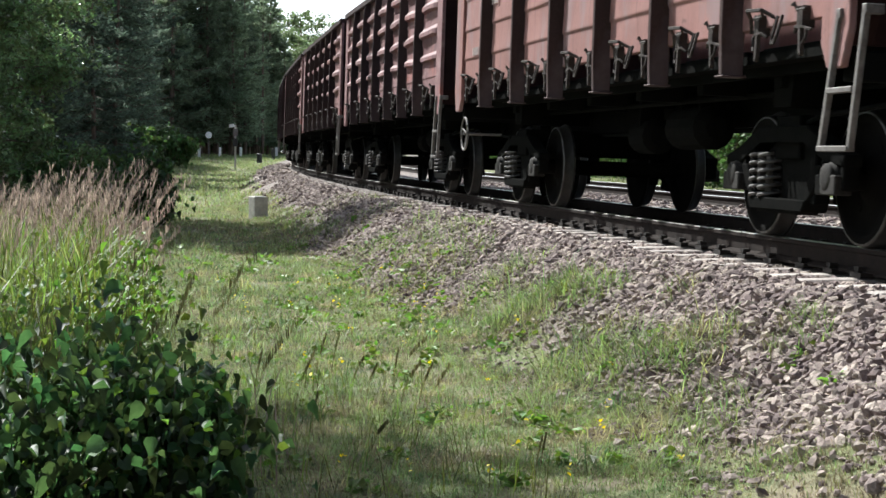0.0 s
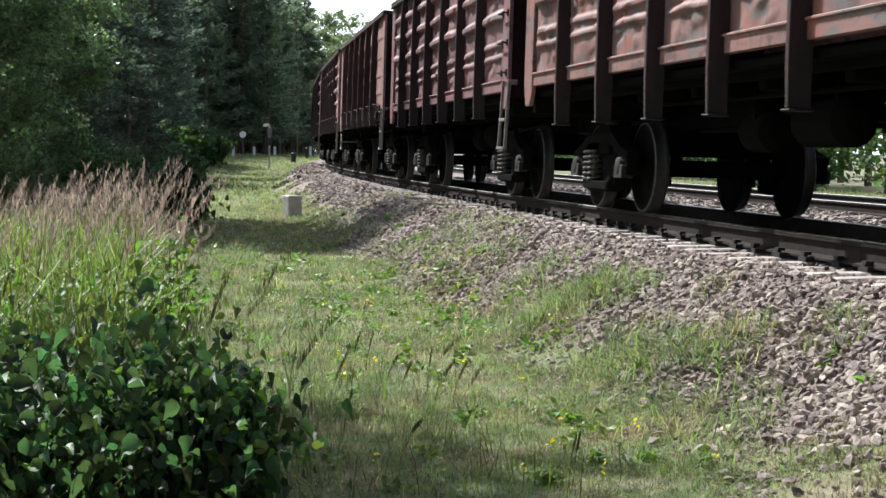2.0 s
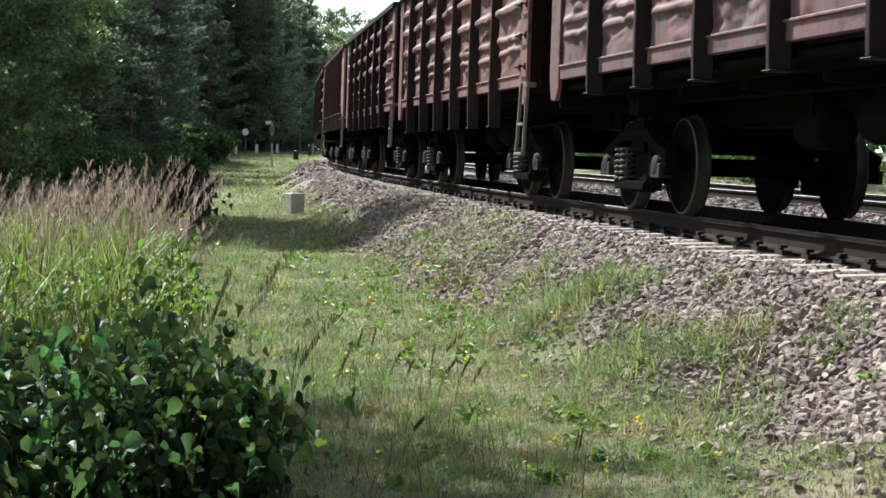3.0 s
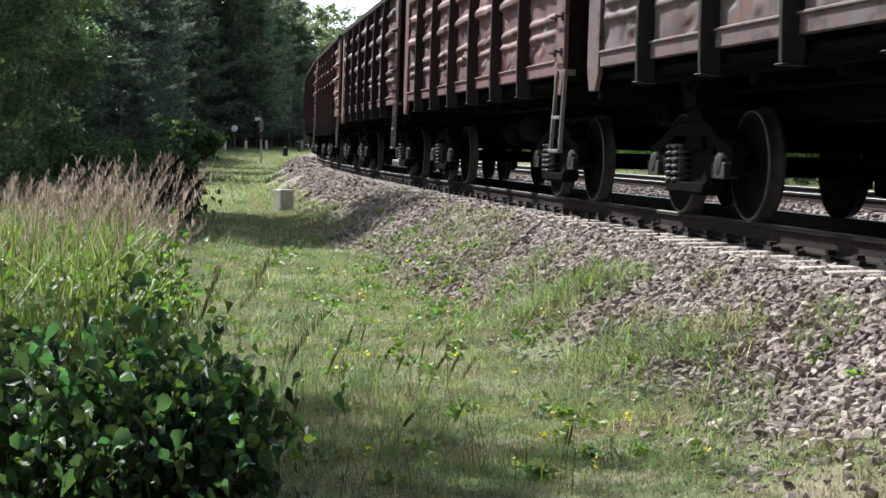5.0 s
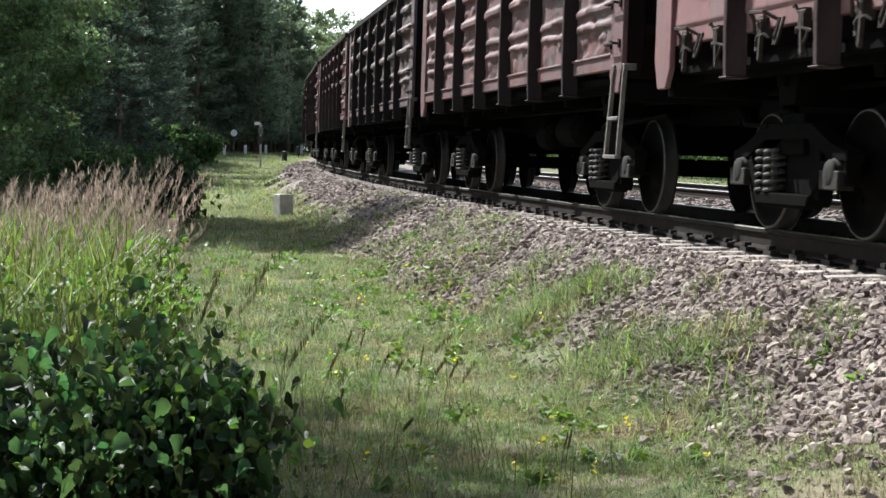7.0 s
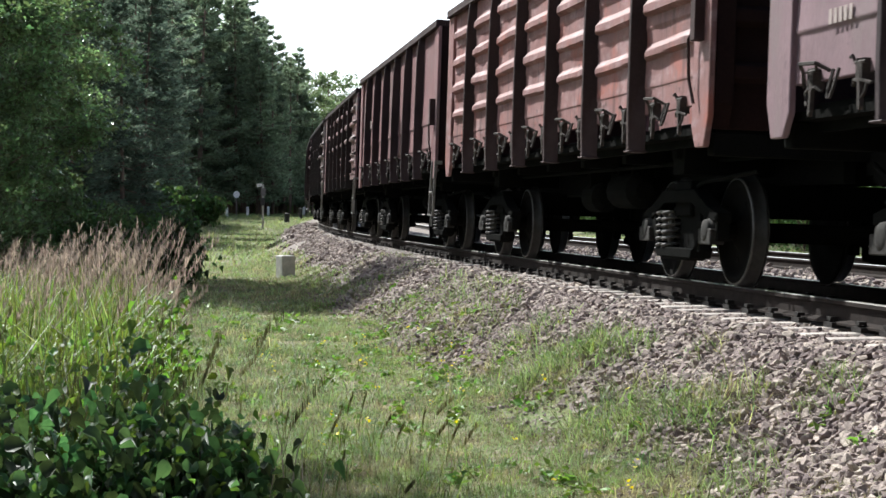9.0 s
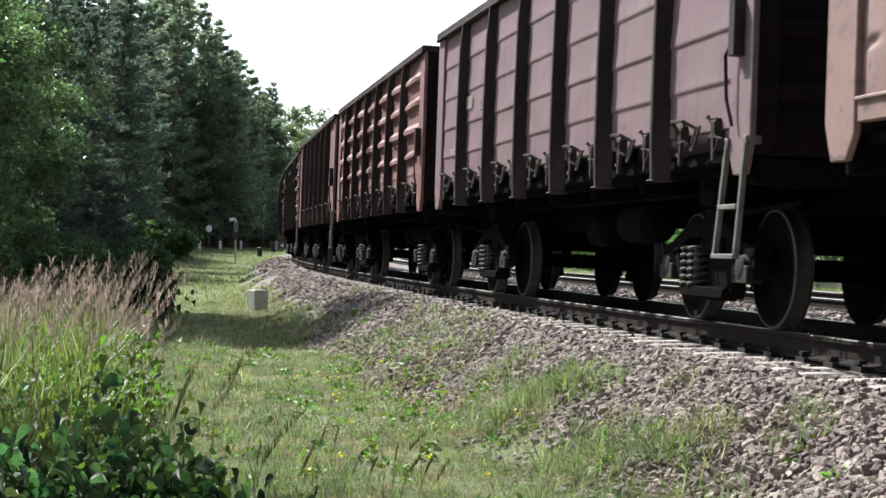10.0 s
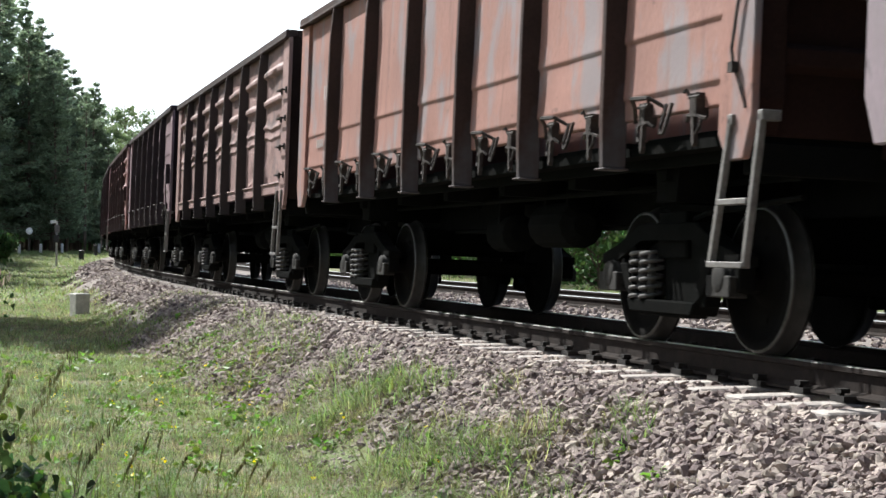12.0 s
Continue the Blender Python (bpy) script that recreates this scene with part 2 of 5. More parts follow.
def track_pose(s, canted=True):
    """x along the track, y to its left, z up, at the rails' top."""
    a = s / R0
    u, n, up = Vector((math.sin(a), math.cos(a), 0)), Vector((-math.cos(a), math.sin(a), 0)), Vector((0, 0, 1))
    c = CANT if canted else 0.0
    n, up = n * math.cos(c) + up * math.sin(c), up * math.cos(c) - n * math.sin(c)
    m = Matrix((u, n, up)).transposed().to_4x4()
    m.translation = on_track(s)
    return m


def np_track(s, lat):
    a = s / R0
    return D0 + R0 - (R0 + lat) * np.cos(a), (R0 + lat) * np.sin(a)


def np_lat(x, y):
    qx = D0 + R0 - x
    return R0 * np.arctan2(y, qx), np.hypot(qx, y) - R0


def wobble(x, y, k=1.0):
    return (np.sin(x * 1.7 * k + 0.6 * np.sin(y * 0.9 * k)) + np.sin(y * 1.3 * k + 1.1 * np.sin(x * 0.7 * k)) + 0.6 * np.sin((x + y) * 2.9 * k)) / 2.6


BED_L = [-400, -14, -9.6, -8.4, -8.0, -4.2, -3.2, -2.4, -1.9, -1.5, 1.5, 1.85, 2.6, 3.05, 3.6, 400]
BED_Z = [0.2, 0.25, 0.34, 0.56, 0.6, 0.6, 0.6, 0.6, 0.615, 0.62, 0.684, 0.688, 0.285, 0.05, 0.0, 0.0]


def ground_z(s, lat, fine=True):
    """The height of the ground: banked bed of two tracks, a meadow beside it that rises far ahead."""
    s, lat = np.asarray(s, float), np.asarray(lat, float)
    edge = lat + 0.12 * np.sin(s * 0.9) + 0.1 * np.sin(s * 2.3 + 1)
    z = np.interp(lat + (edge - lat) * np.clip((lat - 1.9) / 0.5, 0, 1), BED_L, BED_Z)
    k = np.clip((s - 80) / 90, 0, 1)
    z = z + np.where(lat > 3, 1, np.clip((lat - 1.8) / 1.2, 0, 1)) * 1.15 * k * k * (3 - 2 * k)
    side = np.clip((lat - 3) / 2, 0, 1) + np.clip((-9 - lat) / 2, 0, 1)
    if fine:
        x, y = np_track(s, lat)
        z = z + side * 0.04 * wobble(x, y) + 0.012 * wobble(x * 3, y * 3)
    return z


# ---------------------------------------------------------------- ground: one sheet to the horizon
def ground():
    ss = np.concatenate([np.linspace(-1100, -60, 14), np.linspace(-50, 0, 12), np.arange(1, 5, 0.5), np.arange(5, 40, 0.25), np.arange(40, 60, 0.5), np.arange(60, 130, 1.5), np.linspace(132, 320, 50), np.linspace(340, 1150, 20)])
    ll = np.concatenate([np.linspace(-600, -40, 10), np.linspace(-32, -9, 10), np.arange(-8.5, 1.2, 0.22), np.arange(1.2, 4.2, 0.1), np.arange(4.4, 12, 0.6), np.linspace(13, 45, 14), np.linspace(60, 1400, 14)])
    S, Lm = np.meshgrid(ss, ll, indexing="ij")
    x, y = np_track(S, Lm)
    V = np.stack([x, y, ground_z(S, Lm)], -1).reshape(-1, 3)
    n, m = len(ss), len(ll)
    i = (np.arange(n - 1)[:, None] * m + np.arange(m - 1)[None, :]).ravel()
    F = np.stack([i, i + 1, i + m + 1, i + m], -1)[:, ::-1]
    me = quick_mesh("ground", V, F, [M_SOIL, M_BED], True)
    mid = ((Lm[:-1, :-1] + Lm[1:, 1:]) / 2).ravel()
    sm = ((S[:-1, :-1] + S[1:, 1:]) / 2).ravel()
    ragged = 2.75 + 0.25 * np.sin(sm * 1.3) + 0.2 * np.sin(sm * 0.37 + 2)
    me.polygons.foreach_set("material_index", ((mid < ragged) & (mid > -8.9)).astype(np.int32))
    tagged(new("ground", me), "sunlit meadow ground with a gravel railway bed across it", "ground", kind="structure")


ground()

# ---------------------------------------------------------------- tracks
RAIL_OUTLINE = [(-0.075, -0.18), (0.075, -0.18), (0.075, -0.165), (0.012, -0.14), (0.012, -0.045), (0.037, -0.035), (0.037, -0.006), (0.028, 0.0),
                (-0.028, 0.0), (-0.037, -0.006), (-0.037, -0.035), (-0.012, -0.045), (-0.012, -0.14), (-0.075, -0.165)]


def rail(name, lat, z, s0, s1, canted, parent):
    ss = np.arange(s0, s1, 2.0)
    k = len(RAIL_OUTLINE)
    V = []
    for s in ss:
        m = track_pose(s, canted)
        V += [m @ Vector((0, lat + y, z + h)) for y, h in RAIL_OUTLINE]
    F, top = [], []
    for i in range(len(ss) - 1):
        for j in range(k):
            F.append((i * k + j, i * k + (j + 1) % k, (i + 1) * k + (j + 1) % k, (i + 1) * k + j))
            top.append(1 if j in (6, 7, 8) else 0)
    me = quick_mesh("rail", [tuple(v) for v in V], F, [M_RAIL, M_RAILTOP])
    me.polygons.foreach_set("material_index", np.array(top, np.int32))
    return part(name, me, parent)


def sleeper_mesh():
    bm = bmesh.new()
    a = [(-1.35, -0.22), (-0.95, -0.205), (-0.55, -0.215), (0, -0.235), (0.55, -0.215), (0.95, -0.205), (1.35, -0.22)]
    rows = []
    for y, h in a:
        rows.append([bm.verts.new((x, y, z)) for x, z in ((-0.14, h - 0.17), (-0.105, h), (0.105, h), (0.14, h - 0.17))])
    for p, q in zip(rows, rows[1:]):
        for i in range(4):
            bm.faces.new((p[i], p[(i + 1) % 4], q[(i + 1) % 4], q[i]))
    bm.faces.new(rows[0])
    bm.faces.new(rows[-1][::-1])
    return bm_mesh("sleeper", bm, M_SLEEPER, 0.012)


def clip_mesh():
    bm = bmesh.new()
    for side in (-1, 1):
        box(bm, -0.08, 0.08, side * 0.075 - 0.05, side * 0.075 + 0.06, -0.2, -0.165)
        box(bm, -0.015, 0.015, side * 0.11 - 0.015, side * 0.11 + 0.015, -0.165, -0.13)
        box(bm, -0.035, 0.035, side * 0.1 - 0.03, side * 0.1 + 0.03, -0.15, -0.125)
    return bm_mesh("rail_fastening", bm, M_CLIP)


def tracks():
    near = tagged(new("railway_track"), "curved railway track on concrete sleepers with rusty rails", "railway track", kind="structure")
    for lat in (0.797, -0.797):
        rail("rail", lat, 0, -160, 300, True, near)
    sl, cl = sleeper_mesh(), clip_mesh()
    rng = random.Random(3)
    s = -4.0
    while s < 104:
        ob = part("sleeper", sl, near, track_pose(s) @ pose(0, rng.uniform(-0.03, 0.03), rng.uniform(-0.004, 0.014), 0, 0, rng.uniform(-0.8, 0.8)))
        if s < 60:
            part("rail_fastening", cl, ob, pose(0, 0.797, 0))
        if s < 40:
            part("rail_fastening", cl, ob, pose(0, -0.797, 0))
        s += 0.545
    far = tagged(new("railway_track_beyond"), "second railway track parallel to the first, rails shining", "railway track", kind="structure")
    for lat in (-4.8, -6.4):
        rail("rail", lat, -0.1, -60, 180, False, far)
    s = 6.0
    while s < 75:
        part("sleeper", sl, far, track_pose(s, False) @ pose(0, -5.6, -0.1))
        s += 0.545


tracks()


# ---------------------------------------------------------------- ballast stones
PHI = (1 + 5 ** 0.5) / 2
ICO = np.array([(-1, PHI, 0), (1, PHI, 0), (-1, -PHI, 0), (1, -PHI, 0), (0, -1, PHI), (0, 1, PHI), (0, -1, -PHI), (0, 1, -PHI), (PHI, 0, -1), (PHI, 0, 1), (-PHI, 0, -1), (-PHI, 0, 1)]) / 1.9
BLOCK = np.array([f for f in itertools.combinations(range(12), 3) if max(np.linalg.norm(ICO[f[i]] - ICO[f[i - 1]]) for i in range(3)) < 1.1])
BLOCK = np.array([f if np.dot(np.cross(ICO[f[1]] - ICO[f[0]], ICO[f[2]] - ICO[f[0]]), ICO[f[0]]) > 0 else f[::-1] for f in BLOCK])


def stone_shape(rng):
    """A broken stone: a lump cut by a few planes into blunt facets, longer than it is thick."""
    v = ICO.copy()
    for _ in range(5):
        n = rng.normal(0, 1, 3)
        n /= np.linalg.norm(n)
        over = np.maximum(v @ n - rng.uniform(0.45, 0.75), 0)
        v = v - over[:, None] * n
    return v * rng.uniform([0.95, 0.7, 0.45], [1.5, 1.0, 0.8]) + rng.normal(0, 0.07, (12, 3))


def turned(rng, n, tilt=0.6):
    """n random turning matrices: any heading, a limited tilt."""
    a, b, c = rng.uniform(0, 2 * np.pi, n), rng.normal(0, tilt, n), rng.normal(0, tilt, n)
    ca, sa, cb, sb, cc, sc = np.cos(a), np.sin(a), np.cos(b), np.sin(b), np.cos(c), np.sin(c)
    rz = np.zeros((n, 3, 3)); rz[:, 0, 0] = ca; rz[:, 0, 1] = -sa; rz[:, 1, 0] = sa; rz[:, 1, 1] = ca; rz[:, 2, 2] = 1
    rx = np.zeros((n, 3, 3)); rx[:, 0, 0] = 1; rx[:, 1, 1] = cb; rx[:, 1, 2] = -sb; rx[:, 2, 1] = sb; rx[:, 2, 2] = cb
    ry = np.zeros((n, 3, 3)); ry[:, 1, 1] = 1; ry[:, 0, 0] = cc; ry[:, 0, 2] = sc; ry[:, 2, 0] = -sc; ry[:, 2, 2] = cc
    return rz @ rx @ ry


def ballast():
    rng = np.random.default_rng(11)
    shapes = np.array([stone_shape(rng) for _ in range(40)])
    bed = tagged(new("ballast"), "pinkish grey crushed stone ballast along the track", "ballast", kind="structure")

    def place(n, s0, s1, l0, l1, size, thin=None):
        s = s0 + (s1 - s0) * rng.random(n)
        lat = l0 + (l1 - l0) * rng.random(n)
        if thin is not None:
            keep = rng.random(n) < thin(s, lat)
            s, lat = s[keep], lat[keep]
        n = len(s)
        sz = size * np.clip(rng.lognormal(0, 0.36, n), 0.45, 1.8)
        # clear the sleepers' tops
        x, y = np_track(s, lat)
        z = ground_z(s, lat) + sz * rng.uniform(-0.2, 0.5, n)
        return s, lat, np.stack([x, y, z], -1), sz

    def fade(s, lat):
        e = 2.4 - 0.35 * np.clip((s - 24) / 20, 0, 1) + 0.22 * np.sin(s * 0.8) + 0.3 * np.sin(s * 0.31 + 1.0)
        return np.clip(1.0 - (lat - e) / 0.7, 0.06, 1.0) * np.where((np.abs(lat) < 1.42) & (np.abs(((s + 4) / 0.545) % 1 - 0.5) > 0.27), 0.05, 1.0)

    def heap(name, sets, parent):
        V, F, k = [], [], 0
        for s, lat, p, sz in sets:
            n = len(s)
            pts = np.einsum("nij,nkj->nki", turned(rng, n, 0.5), shapes[rng.integers(0, 40, n)]) * sz[:, None, None] + p[:, None, :]
            V.append(pts.reshape(-1, 3))
            F.append((BLOCK[None] + (12 * np.arange(n))[:, None, None]).reshape(-1, 3) + k)
            k += n * 12
        ob = part(name, quick_mesh(name, np.concatenate(V), np.concatenate(F), M_STONE), parent)
        tagged(ob, "loose heap of angular pinkish grey stones", kind="stuff")

    def toe(s, lat):
        return np.clip(0.5 + 0.6 * wobble(s * 1.3, lat * 2.0), 0, 1)

    heap("loose_stones", [place(42000, 6.0, 17, 0.98, 3.3, 0.028, fade), place(2600, 6.0, 30, 1.12, 1.46, 0.032), place(9000, 6.0, 22, 1.3, 3.9, 0.013, fade), place(12000, 7.0, 20, 2.5, 3.4, 0.011, toe), place(26000, 17, 34, 0.98, 3.3, 0.034, fade), place(12000, 34, 60, 1.0, 3.2, 0.04, fade),
                          place(4000, 60, 110, 1.0, 3.0, 0.07, fade), place(6000, 8, 50, -1.2, 0.98, 0.034, fade), place(12000, 12, 60, -8.3, -1.4, 0.042)], bed)
    ones = [quick_mesh("stone", shapes[i], BLOCK, M_STONE1) for i in range(12)]
    s, lat, p, sz = place(420, 8.6, 12.5, 1.5, 3.0, 0.034, fade)
    for i in range(min(300, len(s))):
        m = Matrix(turned(rng, 1)[0].tolist()).to_4x4()
        m.translation = Vector(p[i]) + Vector((0, 0, 0.012))
        part("stone", ones[i % 12], bed, m @ Matrix.Diagonal((sz[i], sz[i], sz[i], 1)))


ballast()

# ---------------------------------------------------------------- freight wagons
PITCH, TOP, RIBS, BAY = 13.92, 3.46, (-4.35, -2.61, -0.87, 0.87, 2.61, 4.35), 1.74
WHEEL_R = 0.475
SHARED = {}


def shared(key, build):
    if key not in SHARED:
        SHARED[key] = build()
    return SHARED[key]


def panel_mesh(style, bay, variant):
    """The outer plate of one bay, pressed with ridges or seams and dented by use."""
    rng = np.random.default_rng(100 * variant + bay)
    x0 = -5.98 if bay == 0 else RIBS[bay - 1]
    x1 = 5.98 if bay == 6 else RIBS[bay]
    zb = 1.43 if style in ("plain", "crumpled") else 1.5
    nx, nz = (10, 150) if style == "seamed" else (30, 140)
    X, Z = np.meshgrid(np.linspace(x0, x1, nx), np.linspace(zb, TOP, nz), indexing="ij")
    u = (X - x0) / (x1 - x0)
    inset = np.clip(np.minimum(u, 1 - u) / 0.1, 0, 1)
    inset = inset * inset * (3 - 2 * inset)
    dy = np.zeros_like(X)
    if style == "seamed":
        for zc in ((1.64, 2.02) if variant == 2 else (1.83, 2.2, 2.6, 3.02)):
            dy += 0.016 * np.exp(-np.maximum(Z - zc, 0) / 0.2) / (1 + np.exp(np.clip(-(Z - zc) / 0.004, -50, 50)))
        amp = 0.01
    else:
        for zc in (1.72, 2.22, 2.6, 2.97) if style == "pressed" else ():
            dy += 0.01 * np.exp(-np.maximum(Z - zc, 0) / 0.12) / (1 + np.exp(np.clip(-(Z - zc) / 0.004, -50, 50)))
        if style == "crumpled":
            for zc, h in ((2.18, 0.03), (2.32, 0.04)):
                wave = zc + 0.02 * np.sin(3.1 * X + zc) + 0.012 * np.sin(9.0 * X)
                dy += h * np.exp(-np.maximum(Z - wave, 0) / 0.05) / (1 + np.exp(np.clip(-(Z - wave) / 0.004, -50, 50))) * inset
        for zc, w, h in ((2.72, 0.05, 0.05), (3.12, 0.055, 0.06)) if style == "crumpled" else (((2.03, 0.05, 0.05),) if style == "pressed" else ((1.86, 0.035, 0.028), (2.02, 0.04, 0.032))) + ((2.4, 0.062, 0.062), (2.78, 0.062, 0.062), (3.15, 0.062, 0.062)):
            lean = rng.normal(0, 0.012) * (u - 0.5) * 2 + rng.normal(0, 0.008)
            q = (zc + lean + 1.3 * w - Z) / (2.6 * w)
            dy += 1.15 * h * np.clip(q * 2.2, 0, 1) * np.clip((1 - q) * 9, 0, 1) * np.clip(np.minimum(u, 1 - u) / 0.1 - 0.35, 0, 1) ** 0.6
        amp = {"pressed": 0.014, "crumpled": 0.012}.get(style, 0.022)
    for _ in range(14 if style == "seamed" else 26):
        cx, cz, r = rng.uniform(x0, x1), rng.uniform(zb, TOP), rng.uniform(0.07, 0.32)
        dy += rng.choice((-1, 1), p=(0.45, 0.55)) * rng.uniform(0.2, 1) * amp * np.exp(-((X - cx) ** 2 + ((Z - cz) * 1.2) ** 2) / r ** 2) * inset
    dy += 0.016 * inset * (amp / 0.03) * np.sin(np.pi * np.clip((Z - zb) / (TOP - zb), 0, 1))
    if style in ("plain", "crumpled"):
        # small sharp knocks from grabs and loads
        for _ in range(34 if style == "plain" else 10):
            cx, cz, w, h = rng.uniform(x0, x1), rng.uniform(zb + 0.1, TOP), rng.uniform(0.05, 0.2), rng.uniform(0.03, 0.1)
            dy += rng.choice((-1, 1)) * rng.uniform(0.008, 0.028) * np.exp(-(np.abs((X - cx) / w) ** 4 + np.abs((Z - cz + 0.2 * (X - cx)) / h) ** 4)) * inset
    V = np.stack([X, 1.47 + dy, Z], -1).reshape(-1, 3)
    i = (np.arange(nx - 1)[:, None] * nz + np.arange(nz - 1)[None, :]).ravel()
    F = [tuple(f) for f in np.stack([i, i + 1, i + nz + 1, i + nz], -1)]
    k = len(V)
    V = np.concatenate([V, [(x0, 1.41, zb), (x1, 1.41, zb), (x1, 1.41, TOP), (x0, 1.41, TOP)]])
    bm = bmesh.new()
    vs = [bm.verts.new(v) for v in V]
    for f in F:
        bm.faces.new([vs[j] for j in f])
    low = [vs[a * nz] for a in range(nx)]
    high = [vs[a * nz + nz - 1] for a in range(nx)]
    bm.faces.new([vs[k], vs[k + 1]] + low[::-1])
    bm.faces.new([vs[k + 2], vs[k + 3]] + high)
    bm.faces.new([vs[k], vs[k + 1], vs[k + 2], vs[k + 3]])
    me = bm_mesh("side_panel", bm, M_UNDER)
    for p in me.polygons:
        p.use_smooth = len(p.vertices) == 4 and style != "pressed"
    return me


def rib_mesh():
    bm = bmesh.new()
    rows = []
    for z, w, y in ((1.19, 0.032, 1.6), (1.5, 0.034, 1.612), (2.3, 0.034, 1.612), (3.1, 0.03, 1.6), (TOP, 0.028, 1.57)):
        rows.append([bm.verts.new(p) for p in ((-w - 0.055, 1.455, z), (-w, y, z), (w, y, z), (w + 0.055, 1.455, z))])
    for a, b in zip(rows, rows[1:]):
        for i in range(4):
            bm.faces.new((a[i], a[(i + 1) % 4], b[(i + 1) % 4], b[i]))
    bm.faces.new(rows[0][::-1])
    bm.faces.new(rows[-1])
    box(bm, -0.085, 0.085, 1.43, 1.615, 1.175, 1.19)
    return bm_mesh("side_post", bm, M_UNDER, 0.006)


def corner_mesh():
    bm = bmesh.new()
    prism(bm, [(5.97, TOP), (6.4, TOP), (6.4, 1.4), (6.3, 1.16), (6.08, 1.16), (5.97, 1.32)], 1.465, 1.515)
    return bm_mesh("corner_post", bm, M_UNDER, 0.008)


def corner_flange_mesh():
    bm = bmesh.new()
    prism(bm, [(6.285, TOP), (6.385, TOP), (6.385, 1.5), (6.285, 1.3)], 1.3, 1.46)
    return bm_mesh("corner_flange", bm, M_UNDER, 0.008)


def chord_mesh():
    bm = bmesh.new()
    box(bm, -6.38, 6.38, 1.4, 1.56, TOP, TOP + 0.1)
    box(bm, -6.38, 6.38, 1.5, 1.57, TOP - 0.02, TOP + 0.02)
    return bm_mesh("top_chord", bm, M_UNDER, 0.012)


def end_wall_mesh():
    bm = bmesh.new()
    box(bm, 6.22, 6.28, -1.44, 1.44, 1.3, TOP)
    return bm_mesh("end_wall", bm, M_UNDER, 0.006)


def end_rib_mesh():
    bm = bmesh.new()
    prism(bm, [(6.28, -0.09), (6.36, -0.05), (6.36, 0.05), (6.28, 0.09)], -1.3, 1.3)
    return bm_mesh("end_rib", bm, M_UNDER, 0.006)


def end_post_mesh():
    bm = bmesh.new()
    box(bm, 6.28, 6.38, -0.07, 0.07, 1.2, TOP)
    return bm_mesh("end_post", bm, M_UNDER, 0.006)


def end_chord_mesh():
    bm = bmesh.new()
    box(bm, 6.24, 6.375, -1.4, 1.4, TOP, TOP + 0.097)
    return bm_mesh("end_chord", bm, M_UNDER, 0.01)


def sill_mesh():
    bm = bmesh.new()
    box(bm, -5.97, 5.97, 1.42, 1.5, 1.39, 1.53)
    box(bm, -5.97, 5.97, 1.42, 1.52, 1.52, 1.545)
    return bm_mesh("side_sill", bm, M_UNDER, 0.006)


def latch_bar_mesh():
    bm = bmesh.new()
    box(bm, -0.7, 0.7, 1.3, 1.34, 1.33, 1.38)
    return bm_mesh("latch_bar", bm, M_UNDER, 0.006)


def latch_hook_mesh():
    """A hinge bracket with a hook that hangs from it."""
    bm = bmesh.new()
    for x in (-0.045, 0.045):
        prism(bm, [(x - 0.011, 1.42), (x + 0.011, 1.42), (x + 0.011, 1.585), (x - 0.011, 1.6)], 1.44, 1.53)
    tube(bm, [(-0.1, 1.515, 1.57), (0.09, 1.515, 1.57)], 0.017, 6)
    tube(bm, [(0.09, 1.515, 1.57), (0.12, 1.53, 1.63), (0.16, 1.53, 1.615)], 0.013, 5)
    prism(bm, [(-0.02, 1.56), (0.02, 1.57), (0.026, 1.45), (0.012, 1.25), (-0.012, 1.2), (-0.035, 1.23), (-0.014, 1.42)], 1.5, 1.53)
    tube(bm, [(-0.16, 1.5, 1.4), (-0.05, 1.52, 1.43), (0.1, 1.52, 1.44), (0.17, 1.5, 1.4)], 0.014, 5)
    tube(bm, [(-0.12, 1.51, 1.42), (-0.1, 1.52, 1.33), (-0.06, 1.53, 1.29)], 0.012, 5)
    return bm_mesh("latch_hook", bm, M_HATCH)


def latch_loop_mesh():
    bm = bmesh.new()
    tube(bm, [(-0.05, 1.5, 1.56), (-0.055, 1.54, 1.42), (-0.03, 1.55, 1.37), (0.015, 1.55, 1.37), (0.03, 1.54, 1.42), (0.035, 1.5, 1.56)], 0.013, 5)
    return bm_mesh("latch_loop", bm, M_HATCH)


def latch_lever_mesh():
    bm = bmesh.new()
    tube(bm, [(0.16, 1.47, 1.56), (0.2, 1.56, 1.61), (0.42, 1.58, 1.62), (0.55, 1.5, 1.58), (0.6, 1.47, 1.48)], 0.015, 5)
    return bm_mesh("latch_lever", bm, M_HATCH)


def ladder_stile_mesh(x, xb):
    bm = bmesh.new()
    prism(bm, [(x - 0.02, 1.4), (x + 0.025, 1.4), (xb + 0.022, 0.55), (xb - 0.022, 0.55)], 1.5, 1.54)
    return bm_mesh("ladder", bm, M_GREY, 0.004)


def ladder_piece_mesh(name, x0, x1, y0, y1, z0, z1):
    bm = bmesh.new()
    box(bm, x0, x1, y0, y1, z0, z1)
    return bm_mesh(name, bm, M_GREY, 0.004)


